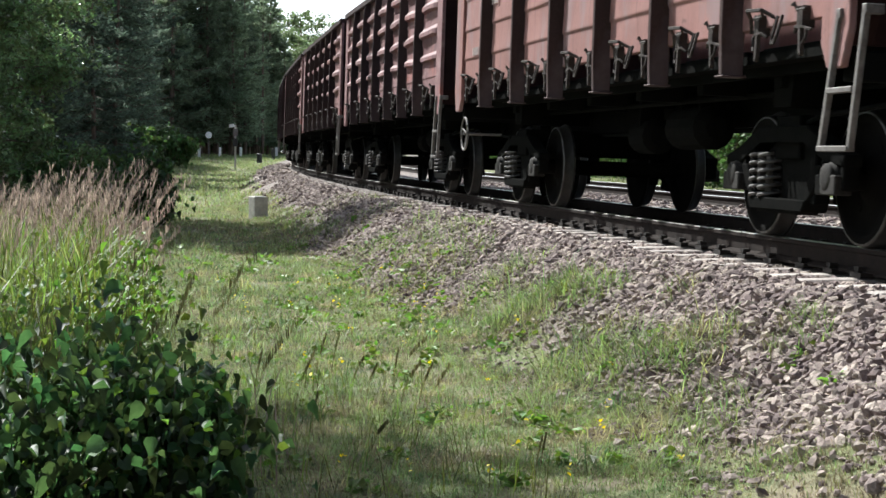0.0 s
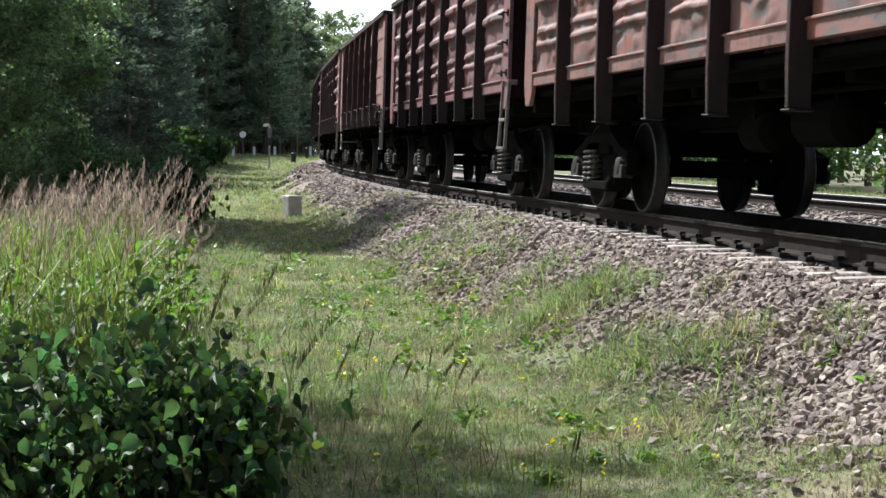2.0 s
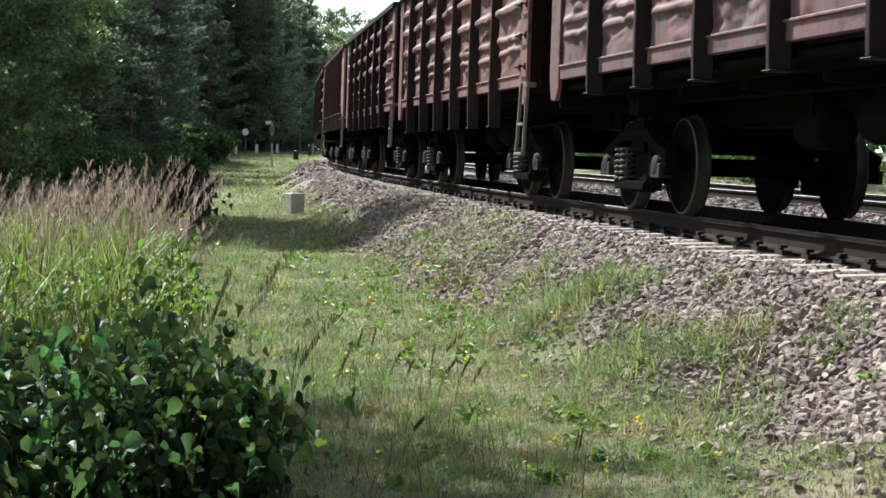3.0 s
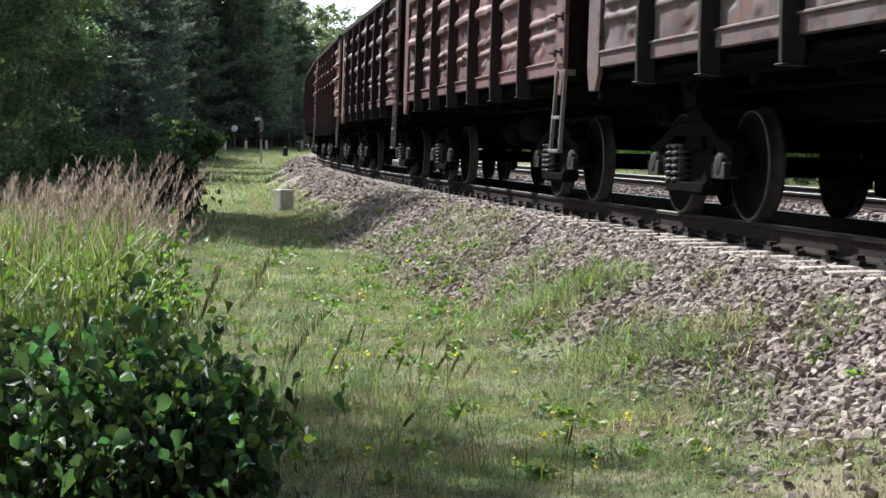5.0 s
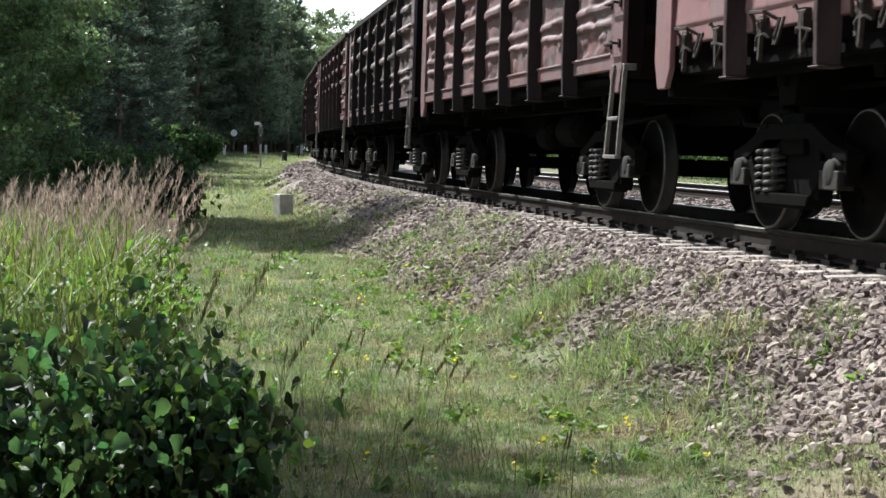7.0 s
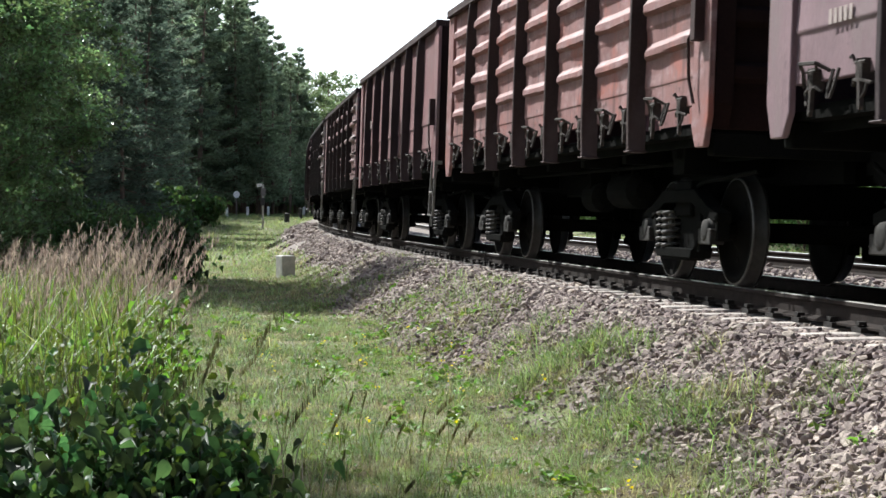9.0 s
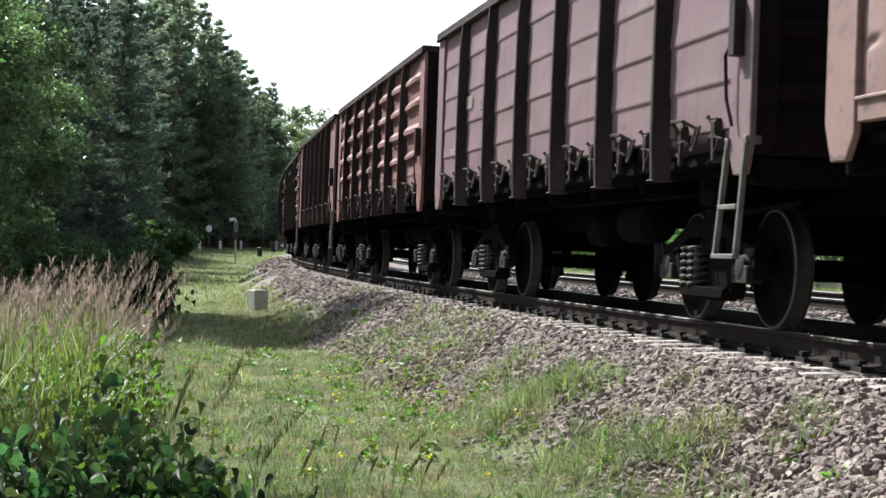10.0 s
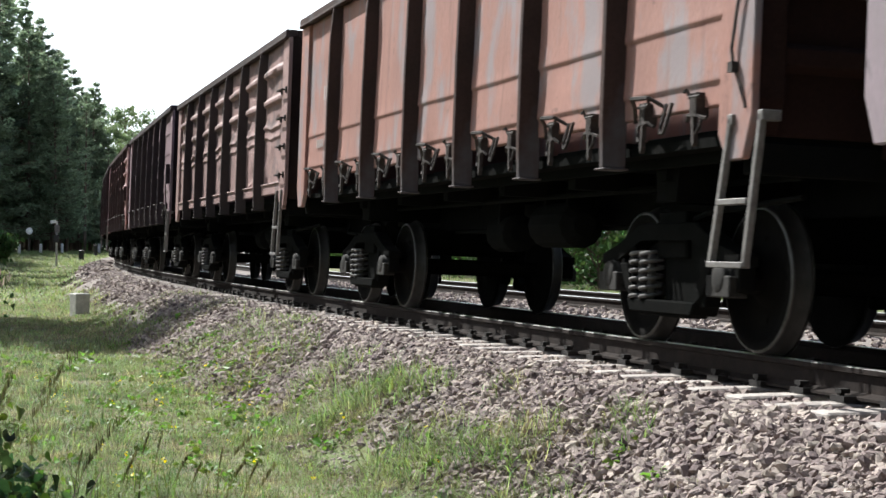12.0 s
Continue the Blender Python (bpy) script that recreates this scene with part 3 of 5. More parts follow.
def ladder(root, m):
    """A step ladder under the corner: two stiles, two rungs and the brackets that hold them."""
    main = part("ladder", shared("stile", lambda: ladder_stile_mesh(-5.98, -5.76)), root, m, "light grey steel step ladder")
    part("stile", shared("stile_b", lambda: ladder_stile_mesh(-6.36, -6.2)), main)
    part("rung", shared("rung", lambda: ladder_piece_mesh("rung", -6.24, -5.86, 1.495, 1.55, 0.9, 0.935)), main)
    part("rung", shared("rung_low", lambda: ladder_piece_mesh("rung", -6.21, -5.75, 1.49, 1.55, 0.54, 0.575)), main)
    for x in (-5.98, -6.36):
        part("bracket", shared(("bracket", x), lambda: ladder_piece_mesh("bracket", x - 0.03, x + 0.03, 1.42, 1.54, 1.36, 1.42)), main)


def handle_mesh():
    bm = bmesh.new()
    tube(bm, [(-0.16, 0, 0), (-0.16, 0.07, 0), (0.16, 0.07, 0), (0.16, 0, 0)], 0.014, 5)
    box(bm, -0.19, -0.13, -0.01, 0.02, -0.04, 0.04)
    box(bm, 0.13, 0.19, -0.01, 0.02, -0.04, 0.04)
    return bm_mesh("grab_handle", bm, M_HATCH)


def bracket_mesh():
    """A folded plate and a bent rod on the corner, for the shunter's hand."""
    bm = bmesh.new()
    prism(bm, [(-6.24, 2.0), (-6.12, 2.0), (-6.12, 2.42), (-6.24, 2.42)], 1.5, 1.6)
    tube(bm, [(-6.1, 1.56, 2.1), (-6.02, 1.58, 2.02), (-6.04, 1.57, 1.7), (-6.12, 1.55, 1.5)], 0.016, 5)
    return bm_mesh("corner_bracket", bm, M_UNDER, 0.005)


def cable_mesh():
    """A wire that runs down the corner, bows out and ends at a small clamp."""
    bm = bmesh.new()
    tube(bm, [(-6.28, 1.53, 3.5), (-6.31, 1.53, 2.9), (-6.27, 1.53, 2.55), (-6.3, 1.535, 2.3), (-6.22, 1.54, 2.0), (-6.17, 1.54, 1.8), (-6.2, 1.54, 1.7), (-6.28, 1.53, 1.56), (-6.33, 1.52, 1.45)], 0.011, 5)
    box(bm, -6.22, -6.16, 1.52, 1.56, 1.66, 1.72)
    return bm_mesh("loose_cable", bm, M_HATCH)


def handwheel_mesh():
    bm = bmesh.new()
    ring = [(0.21 * math.cos(a), 0.03, 0.21 * math.sin(a)) for a in np.linspace(0, 2 * math.pi, 25)]
    tube(bm, ring, 0.014, 5)
    for a in (0.4, 2.5, 4.6):
        tube(bm, [(0, 0.0, 0), (0.21 * math.cos(a), 0.03, 0.21 * math.sin(a))], 0.012, 5)
    tube(bm, [(0, -0.5, 0), (0, 0.05, 0)], 0.02, 6)
    return bm_mesh("handbrake_wheel", bm, M_GREY)


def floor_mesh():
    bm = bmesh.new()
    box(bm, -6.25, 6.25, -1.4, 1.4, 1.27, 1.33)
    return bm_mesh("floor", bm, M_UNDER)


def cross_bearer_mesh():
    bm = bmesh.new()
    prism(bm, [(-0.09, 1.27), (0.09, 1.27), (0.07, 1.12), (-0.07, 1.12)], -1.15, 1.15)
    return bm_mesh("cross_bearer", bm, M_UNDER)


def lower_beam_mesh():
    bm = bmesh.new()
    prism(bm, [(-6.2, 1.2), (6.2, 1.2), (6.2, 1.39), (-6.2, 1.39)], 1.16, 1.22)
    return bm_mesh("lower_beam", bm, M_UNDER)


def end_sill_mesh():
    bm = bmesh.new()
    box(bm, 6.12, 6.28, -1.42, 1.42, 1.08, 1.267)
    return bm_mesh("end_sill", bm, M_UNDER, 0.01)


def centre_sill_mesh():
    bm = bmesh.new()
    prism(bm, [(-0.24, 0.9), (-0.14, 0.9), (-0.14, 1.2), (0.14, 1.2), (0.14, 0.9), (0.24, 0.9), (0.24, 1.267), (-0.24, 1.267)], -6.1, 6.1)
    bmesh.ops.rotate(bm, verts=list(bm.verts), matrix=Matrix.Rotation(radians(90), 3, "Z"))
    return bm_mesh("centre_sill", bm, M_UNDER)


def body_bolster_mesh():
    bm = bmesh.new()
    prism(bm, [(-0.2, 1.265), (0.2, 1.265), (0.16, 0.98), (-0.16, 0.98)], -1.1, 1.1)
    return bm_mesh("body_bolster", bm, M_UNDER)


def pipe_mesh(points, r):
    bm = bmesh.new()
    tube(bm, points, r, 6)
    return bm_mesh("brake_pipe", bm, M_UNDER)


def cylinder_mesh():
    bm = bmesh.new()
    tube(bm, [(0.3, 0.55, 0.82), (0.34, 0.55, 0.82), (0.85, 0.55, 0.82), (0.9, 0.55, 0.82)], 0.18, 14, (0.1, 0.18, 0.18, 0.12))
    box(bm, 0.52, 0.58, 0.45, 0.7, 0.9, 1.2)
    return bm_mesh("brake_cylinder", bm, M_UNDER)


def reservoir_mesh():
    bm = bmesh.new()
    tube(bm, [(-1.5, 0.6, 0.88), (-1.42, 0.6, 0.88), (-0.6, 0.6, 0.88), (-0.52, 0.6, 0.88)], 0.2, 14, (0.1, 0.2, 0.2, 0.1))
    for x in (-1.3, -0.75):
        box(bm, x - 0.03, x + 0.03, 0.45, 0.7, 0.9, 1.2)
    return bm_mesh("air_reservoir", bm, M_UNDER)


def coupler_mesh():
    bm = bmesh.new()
    box(bm, 6.2, 6.65, -0.09, 0.09, 0.97, 1.15)
    prism(bm, [(6.6, 0.9), (6.78, 0.86), (6.93, 0.92), (6.95, 1.2), (6.8, 1.26), (6.6, 1.2)], -0.2, 0.05)
    prism(bm, [(6.6, 0.95), (6.8, 0.93), (6.85, 1.18), (6.6, 1.18)], 0.05, 0.24)
    tube(bm, [(6.3, 0.32, 1.0), (6.5, 0.34, 0.85), (6.7, 0.34, 0.68), (6.96, 0.3, 0.74)], 0.03, 7)
    return bm_mesh("coupler", bm, M_UNDER, 0.006)


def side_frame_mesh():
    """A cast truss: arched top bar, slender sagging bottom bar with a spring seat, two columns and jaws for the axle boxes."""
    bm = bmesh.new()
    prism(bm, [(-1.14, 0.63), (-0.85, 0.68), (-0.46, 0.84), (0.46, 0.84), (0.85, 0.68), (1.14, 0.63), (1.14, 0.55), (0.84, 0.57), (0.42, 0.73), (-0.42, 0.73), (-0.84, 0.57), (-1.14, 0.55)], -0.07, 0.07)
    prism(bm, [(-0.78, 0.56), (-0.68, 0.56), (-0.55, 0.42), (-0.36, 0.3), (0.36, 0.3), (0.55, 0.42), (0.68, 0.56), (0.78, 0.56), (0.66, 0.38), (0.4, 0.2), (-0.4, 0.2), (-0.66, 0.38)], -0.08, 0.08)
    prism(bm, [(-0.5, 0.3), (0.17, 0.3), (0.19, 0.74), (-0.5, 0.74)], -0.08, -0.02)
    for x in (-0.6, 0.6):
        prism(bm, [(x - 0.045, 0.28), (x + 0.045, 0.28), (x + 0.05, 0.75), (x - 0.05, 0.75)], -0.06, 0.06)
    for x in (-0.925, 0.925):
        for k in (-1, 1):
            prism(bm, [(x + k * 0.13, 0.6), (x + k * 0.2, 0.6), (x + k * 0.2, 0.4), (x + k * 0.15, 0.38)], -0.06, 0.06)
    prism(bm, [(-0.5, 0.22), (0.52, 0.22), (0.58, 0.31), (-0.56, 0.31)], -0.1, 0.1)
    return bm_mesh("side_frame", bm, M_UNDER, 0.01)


def spring_mesh():
    bm = bmesh.new()
    turns, n = 5.5, 72
    tube(bm, [(0.078 * math.cos(a), 0.078 * math.sin(a), 0.31 + 0.33 * k / n + 0.002) for k, a in ((k, turns * 2 * math.pi * k / n) for k in range(n + 1))], 0.015, 6)
    tube(bm, [(0, 0, 0.31), (0, 0, 0.64)], 0.03, 8)
    return bm_mesh("spring", bm, M_SPRING, smooth=True)


def axle_box_mesh():
    bm = bmesh.new()
    lathe_y(bm, [(-0.1, 0.12), (0.0, 0.12), (0.02, 0.1), (0.05, 0.1), (0.06, 0.04)], 16)
    box(bm, -0.17, 0.17, -0.08, 0.05, -0.12, 0.02)
    return bm_mesh("axle_box", bm, M_BOX, 0.012)


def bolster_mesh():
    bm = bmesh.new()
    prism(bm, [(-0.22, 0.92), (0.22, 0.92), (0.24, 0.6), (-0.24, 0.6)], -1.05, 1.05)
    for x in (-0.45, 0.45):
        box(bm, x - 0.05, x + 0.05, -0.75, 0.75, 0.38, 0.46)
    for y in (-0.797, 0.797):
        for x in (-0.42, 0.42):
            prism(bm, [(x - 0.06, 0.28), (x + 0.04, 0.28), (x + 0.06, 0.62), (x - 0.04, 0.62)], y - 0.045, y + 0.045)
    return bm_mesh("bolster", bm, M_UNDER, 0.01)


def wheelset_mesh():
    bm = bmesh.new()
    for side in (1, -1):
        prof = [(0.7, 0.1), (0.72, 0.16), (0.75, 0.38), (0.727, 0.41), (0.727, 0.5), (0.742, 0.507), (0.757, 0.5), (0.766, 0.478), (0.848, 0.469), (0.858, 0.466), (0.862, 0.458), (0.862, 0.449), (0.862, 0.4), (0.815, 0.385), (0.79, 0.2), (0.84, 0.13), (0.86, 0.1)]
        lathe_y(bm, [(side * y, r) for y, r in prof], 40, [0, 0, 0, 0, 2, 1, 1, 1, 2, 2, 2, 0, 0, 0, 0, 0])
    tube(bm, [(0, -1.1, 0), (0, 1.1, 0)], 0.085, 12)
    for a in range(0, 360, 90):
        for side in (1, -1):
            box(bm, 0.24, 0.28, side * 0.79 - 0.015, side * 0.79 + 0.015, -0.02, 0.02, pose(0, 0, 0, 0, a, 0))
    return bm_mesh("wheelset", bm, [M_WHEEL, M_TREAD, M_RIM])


def bogie(parent, x):
    b = part("bogie", shared("bolster", bolster_mesh), parent, pose(x, 0, 0))
    sets = []
    for wx in (-0.925, 0.925):
        w = part("wheelset", shared("wheelset", wheelset_mesh), b, pose(wx, 0, WHEEL_R), "steel wheelset with bright polished treads")
        sets.append((w, wx))
    for y in (1.03, -1.03):
        part("side_frame", shared("side_frame", side_frame_mesh), b, pose(0, y, 0))
        for wx in (-0.925, 0.925):
            part("axle_box", shared("axle_box", axle_box_mesh), b, pose(wx, y + (0.06 if y > 0 else -0.06), WHEEL_R, 0, 0, 0 if y > 0 else 180))
        for sx in (0.3, 0.48):
            part("spring", shared("spring", spring_mesh), b, pose(sx if y > 0 else sx - 0.78, y + (0.03 if y > 0 else -0.03), 0))
    return b, sets


def bars_mesh(n, w, h):
    bm = bmesh.new()
    for i in range(n):
        box(bm, i * w * 1.6, i * w * 1.6 + w, 0, 0.004, 0, h)
    return bm_mesh("lettering", bm, M_MARK)


def text_mesh(words, size):
    cu = bpy.data.curves.new("lettering", "FONT")
    cu.body, cu.size, cu.extrude = words, size, 0.002
    ob = bpy.data.objects.new("lettering", cu)
    scene.collection.objects.link(ob)
    bpy.context.view_layer.update()
    me = bpy.data.meshes.new_from_object(ob.evaluated_get(bpy.context.evaluated_depsgraph_get()))
    bpy.data.objects.remove(ob)
    me.materials.clear()
    me.materials.append(M_MARK)
    return me


# number, style, plate colour, wear colour, variant, words
WAGONS = [
    (-18, "pressed", (0.2, 0.085, 0.07), (0.12, 0.07, 0.06), 1, "dark brown"),
    (-17, "seamed", (0.19, 0.08, 0.07), (0.12, 0.07, 0.06), 1, "dark brown"),
    (-16, "plain", (0.19, 0.075, 0.065), (0.11, 0.06, 0.05), 2, "dark brown"),
    (-15, "seamed", (0.2, 0.085, 0.075), (0.13, 0.08, 0.07), 2, "dull maroon"),
    (-14, "pressed", (0.21, 0.085, 0.07), (0.13, 0.07, 0.06), 2, "dull maroon"),
    (-13, "pressed", (0.26, 0.12, 0.1), (0.16, 0.09, 0.08), 1, "faded brown"),
    (-12, "pressed", (0.31, 0.155, 0.13), (0.22, 0.13, 0.11), 2, "faded pinkish brown"),
    (-11, "seamed", (0.36, 0.16, 0.115), (0.27, 0.17, 0.15), 1, "faded orange"),
    (-10, "plain", (0.27, 0.11, 0.095), (0.12, 0.08, 0.07), 3, "rusty red"),
    (-9, "plain", (0.31, 0.14, 0.1), (0.1, 0.075, 0.065), 1, "scorched orange brown"),
    (-8, "plain", (0.27, 0.13, 0.115), (0.13, 0.09, 0.08), 2, "dull reddish brown"),
    (-7, "plain", (0.28, 0.12, 0.105), (0.13, 0.085, 0.075), 3, "battered rusty red"),
    (-6, "plain", (0.27, 0.16, 0.135), (0.11, 0.085, 0.08), 1, "battered greyish brown"),
    (-5, "plain", (0.29, 0.14, 0.12), (0.14, 0.09, 0.08), 2, "dented dusty red"),
    (-4, "seamed", (0.29, 0.13, 0.11), (0.2, 0.12, 0.105), 2, "dusty red"),
    (-3, "pressed", (0.3, 0.135, 0.105), (0.22, 0.13, 0.115), 1, "faded brick red"),
    (-2, "seamed", (0.26, 0.15, 0.14), (0.2, 0.13, 0.12), 1, "dusty mauve brown"),
    (-1, "crumpled", (0.37, 0.215, 0.16), (0.25, 0.17, 0.14), 3, "sun-bleached tan orange"),
    (0, "seamed", (0.385, 0.177, 0.113), (0.25, 0.2, 0.18), 2, "patchy orange"),
    (1, "seamed", (0.33, 0.24, 0.22), (0.25, 0.19, 0.18), 1, "pale greyish pink"),
]
NUDGE = {1: 0.1, 0: 0.15, -1: -0.1, -2: 0.05, -3: 0.2, -4: 0.12, -5: 0.03, -6: 0.02, -7: -0.1, -8: -0.1, -9: 0.07, -10: -0.02, -11: 0.36, -12: 0.42, -13: 0.3, -14: 0.2}
LONG = {-9: 1.12, -10: 1.05}  # wagons whose posts reach lower
TRAIN = []
STYLE_WORDS = {"seamed": "smooth-sided", "pressed": "ridged", "plain": "dented, ridged", "crumpled": "crumpled, streaked"}


def wagon(number, style, colour, wear, variant, words):
    latched = style not in ("plain", "crumpled")
    fade = {-5: 0.72, -6: 0.6, -7: 0.72, -8: 0.75, -9: 0.88, -10: 0.9}.get(number, 1.0)
    colour, wear = tuple(fade * c for c in colour), tuple(fade * w for w in wear)
    colour = (colour[0] * 0.78, colour[1] * 0.82, colour[2] * 1.0)
    if not latched:
        wear = tuple(0.5 * w for w in wear)
    wear = (wear[0] * 0.8, wear[1] * 0.84, wear[2] * 0.96)
    root = new("gondola_wagon")
    tagged(root, f"{words} {STYLE_WORDS[style]} open gondola freight wagon on rails", "freight wagon", "wagons of the train")
    if style == "seamed":
        layers = ((tuple(0.45 * c for c in colour), (1, 1, 1), 7.0, 0.63, 0.7), (wear, (1.2, 1.2, 0.5), 1.7, 0.5, 0.6), (tuple(0.6 * c for c in colour), (5, 5, 0.5), 1.6, 0.56, 0.72))
    elif style == "pressed":
        layers = ((tuple(1.5 * w for w in wear), (1, 1, 2.2), 2.4, 0.53, 0.63), ((colour[0] * 1.1, colour[1] * 0.7, colour[2] * 0.55), (1, 1, 1.4), 1.6, 0.55, 0.66), (tuple(0.4 * c for c in colour), (4, 4, 0.6), 1.7, 0.54, 0.68), (tuple(0.3 * c for c in colour), (1, 1, 1), 6.0, 0.62, 0.68))
    elif style == "crumpled":
        layers = ((tuple(0.8 * c for c in colour), (5, 5, 0.4), 1.5, 0.5, 0.66), (wear, (1, 1, 1.6), 2.0, 0.5, 0.64), (tuple(0.35 * c for c in colour), (1, 1, 1.4), 5.0, 0.62, 0.68))
    else:
        layers = ((tuple(1.8 * w + 0.045 for w in wear), (1, 1, 2.4), 3.2, 0.52, 0.6), (tuple(0.3 * c for c in colour), (1.2, 1.2, 2.0), 2.6, 0.55, 0.62), ((colour[0] * 1.15, colour[1] * 0.75, colour[2] * 0.6), (1, 1, 1.5), 1.8, 0.57, 0.64),
                  (tuple(0.4 * c for c in colour), (5, 5, 0.6), 1.6, 0.57, 0.68))
    paint = surface("wagon_paint", colour, tuple(0.68 * c for c in colour), 1.1, 0.66, 0.0, 0.3, stretch=(1.6, 1.6, 0.6), fine=30, layers=layers)
    # far darker copy of the body colour: the posts' shade is painted in
    dark = surface("shaded_post_paint", tuple(0.17 * c for c in colour), tuple(0.08 * c for c in colour), 2.0, 0.75, 0.0, 0.25, gloss=0.25, spots=tuple(0.3 * w for w in wear), spot_size=1.5)
    # end walls and corner flanges: shade between wagons put into the paint colour
    end_shade = surface("shaded_end_paint", tuple(0.1 * c for c in colour), tuple(0.05 * c for c in colour), 2.0, 0.85, 0.0, 0.25, gloss=0.1)
    for side in (0, 180):
        turn = pose(0, 0, 0, 0, 0, side)
        tall = turn @ Matrix.Translation((0, 0, 1.43)) @ Matrix.Diagonal((1, 1, 1.055 if number in (-2, -3, -4) else 1.0, 1)) @ Matrix.Translation((0, 0, -1.43))
        for bay in range(7):
            part("side_panel", shared(("panel", style, bay, variant), lambda: panel_mesh(style, bay, variant)), root, tall, paint=paint)
        for x in RIBS:
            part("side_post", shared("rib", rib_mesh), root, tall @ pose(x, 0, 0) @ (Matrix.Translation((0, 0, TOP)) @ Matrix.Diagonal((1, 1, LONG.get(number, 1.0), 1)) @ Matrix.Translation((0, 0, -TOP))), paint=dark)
        part("corner_post", shared("corner", corner_mesh), root, tall, paint=paint)
        part("corner_post", shared("corner", corner_mesh), root, tall @ Matrix.Diagonal((-1, 1, 1, 1)), paint=paint)
        for flip in (1, -1):
            part("corner_flange", shared("corner_flange", corner_flange_mesh), root, tall @ Matrix.Diagonal((flip, 1, 1, 1)), paint=end_shade)
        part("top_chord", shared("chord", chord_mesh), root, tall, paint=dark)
        part("end_wall", shared("end_wall", end_wall_mesh), root, tall, paint=end_shade)
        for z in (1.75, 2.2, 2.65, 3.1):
            part("end_rib", shared("end_rib", end_rib_mesh), root, turn @ pose(0, 0, z), paint=end_shade)
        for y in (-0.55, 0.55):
            part("end_post", shared("end_post", end_post_mesh), root, turn @ pose(0.004, y, 0), paint=end_shade)
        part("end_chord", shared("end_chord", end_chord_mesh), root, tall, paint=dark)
        part("lower_beam", shared("lower_beam", lower_beam_mesh), root, turn)
        part("coupler", shared("coupler", coupler_mesh), root, turn)
        if number != -3 or side:
            ladder(root, turn @ pose({-11: -0.3, -2: 0.0, -1: 0.12, -6: -0.04}.get(number, -0.19), 0, 0.1 if number == -6 else 0.1 if number in (-11, -10) else 0.0))
        if latched:
            for i in range(7):
                at = turn @ pose((i - 3) * BAY, 0, 0)
                part("latch_bar", shared("latch_bar", latch_bar_mesh), root, at)
                for x, a in ((-0.42, 0), (0.36, 1)):
                    part("latch_hook", shared("latch_hook", latch_hook_mesh), root, at @ pose(x, 0, 0.28) @ Matrix.Diagonal((0.8, 1, 0.82, 1)) @ (Matrix.Diagonal((-1, 1, 1, 1)) if a else Matrix()))
                part("latch_loop", shared("latch_loop", latch_loop_mesh), root, at)
                part("latch_lever", shared("latch_lever", latch_lever_mesh), root, at)
        else:
            part("side_sill", shared("sill", sill_mesh), root, turn, paint=paint)
            for i in range(4):
                part("grab_handle", shared("handle", handle_mesh), root, turn @ pose(-6.15, 1.515, 1.62 + 0.38 * i))
    if number in (-2, -3, -4):
        part("corner_bracket", shared("bracket", bracket_mesh), root, paint=dark)
    part("floor", shared("floor", floor_mesh), root)
    part("centre_sill", shared("centre_sill", centre_sill_mesh), root)
    for x in RIBS:
        part("cross_bearer", shared("cross_bearer", cross_bearer_mesh), root, pose(x, 0, 0))
    for x in (-4.325, 4.325):
        part("body_bolster", shared("body_bolster", body_bolster_mesh), root, pose(x, 0, 0))
    for a in (0, 180):
        part("end_sill", shared("end_sill", end_sill_mesh), root, pose(0, 0, 0, 0, 0, a))
    part("brake_cylinder", shared("cylinder", cylinder_mesh), root)
    part("air_reservoir", shared("reservoir", reservoir_mesh), root)
    for i, (pts, r) in enumerate((([(-5.6, 0.75, 1.12), (5.6, 0.75, 1.12)], 0.025), ([(-3.1, 0.35, 0.86), (3.1, 0.35, 0.86)], 0.022), ([(-5.9, 0.9, 0.98), (-4.9, 1.05, 0.9), (-3.6, 0.8, 0.78)], 0.02),
                                  ([(5.9, 0.9, 0.98), (5.2, 1.1, 0.84), (4.7, 1.1, 0.82)], 0.02))):
        part("brake_pipe", shared(("pipe", i), lambda: pipe_mesh(pts, r)), root)
    if number == -11:
        part("handbrake_wheel", shared("handwheel", handwheel_mesh), root, pose(5.55, 1.5, 0.86))
    if number == 0:
        part("loose_cable", shared("cable", cable_mesh), root, label="thin dark cable hanging down the corner")
    if number in (-2, 0, -11, -4):
        part("lettering", shared(("bars", 3), lambda: bars_mesh(3, 0.08, 0.17)), root, pose(3.9 if number else 4.7, 1.5, 2.42))
        part("lettering", shared(("bars", 5), lambda: bars_mesh(5, 0.05, 0.1)), root, pose(5.0, 1.495, 1.86))
    if number == -2:
        part("lettering", text_mesh("22", 0.21), root, pose(3.42, 1.497, 2.36, 90, 0, 180))
    wheels = []
    for x in (4.325, -4.325):
        wheels += bogie(root, x)[1]
    TRAIN.append((number, root, wheels))


for row in WAGONS:
    wagon(*row)


def way_of(number, t):
    """How far along the track the wagon's middle is at t seconds."""
    u = t - 6.0
    return -60.587 + 12.683 * u - 0.01935 * u * u - number * PITCH + NUDGE.get(number, 0.0)


def wagon_pose(s):
    a, b = track_pose(s + 4.325), track_pose(s - 4.325)
    m = track_pose(s)
    m.translation = (a.translation + b.translation) / 2
    return m


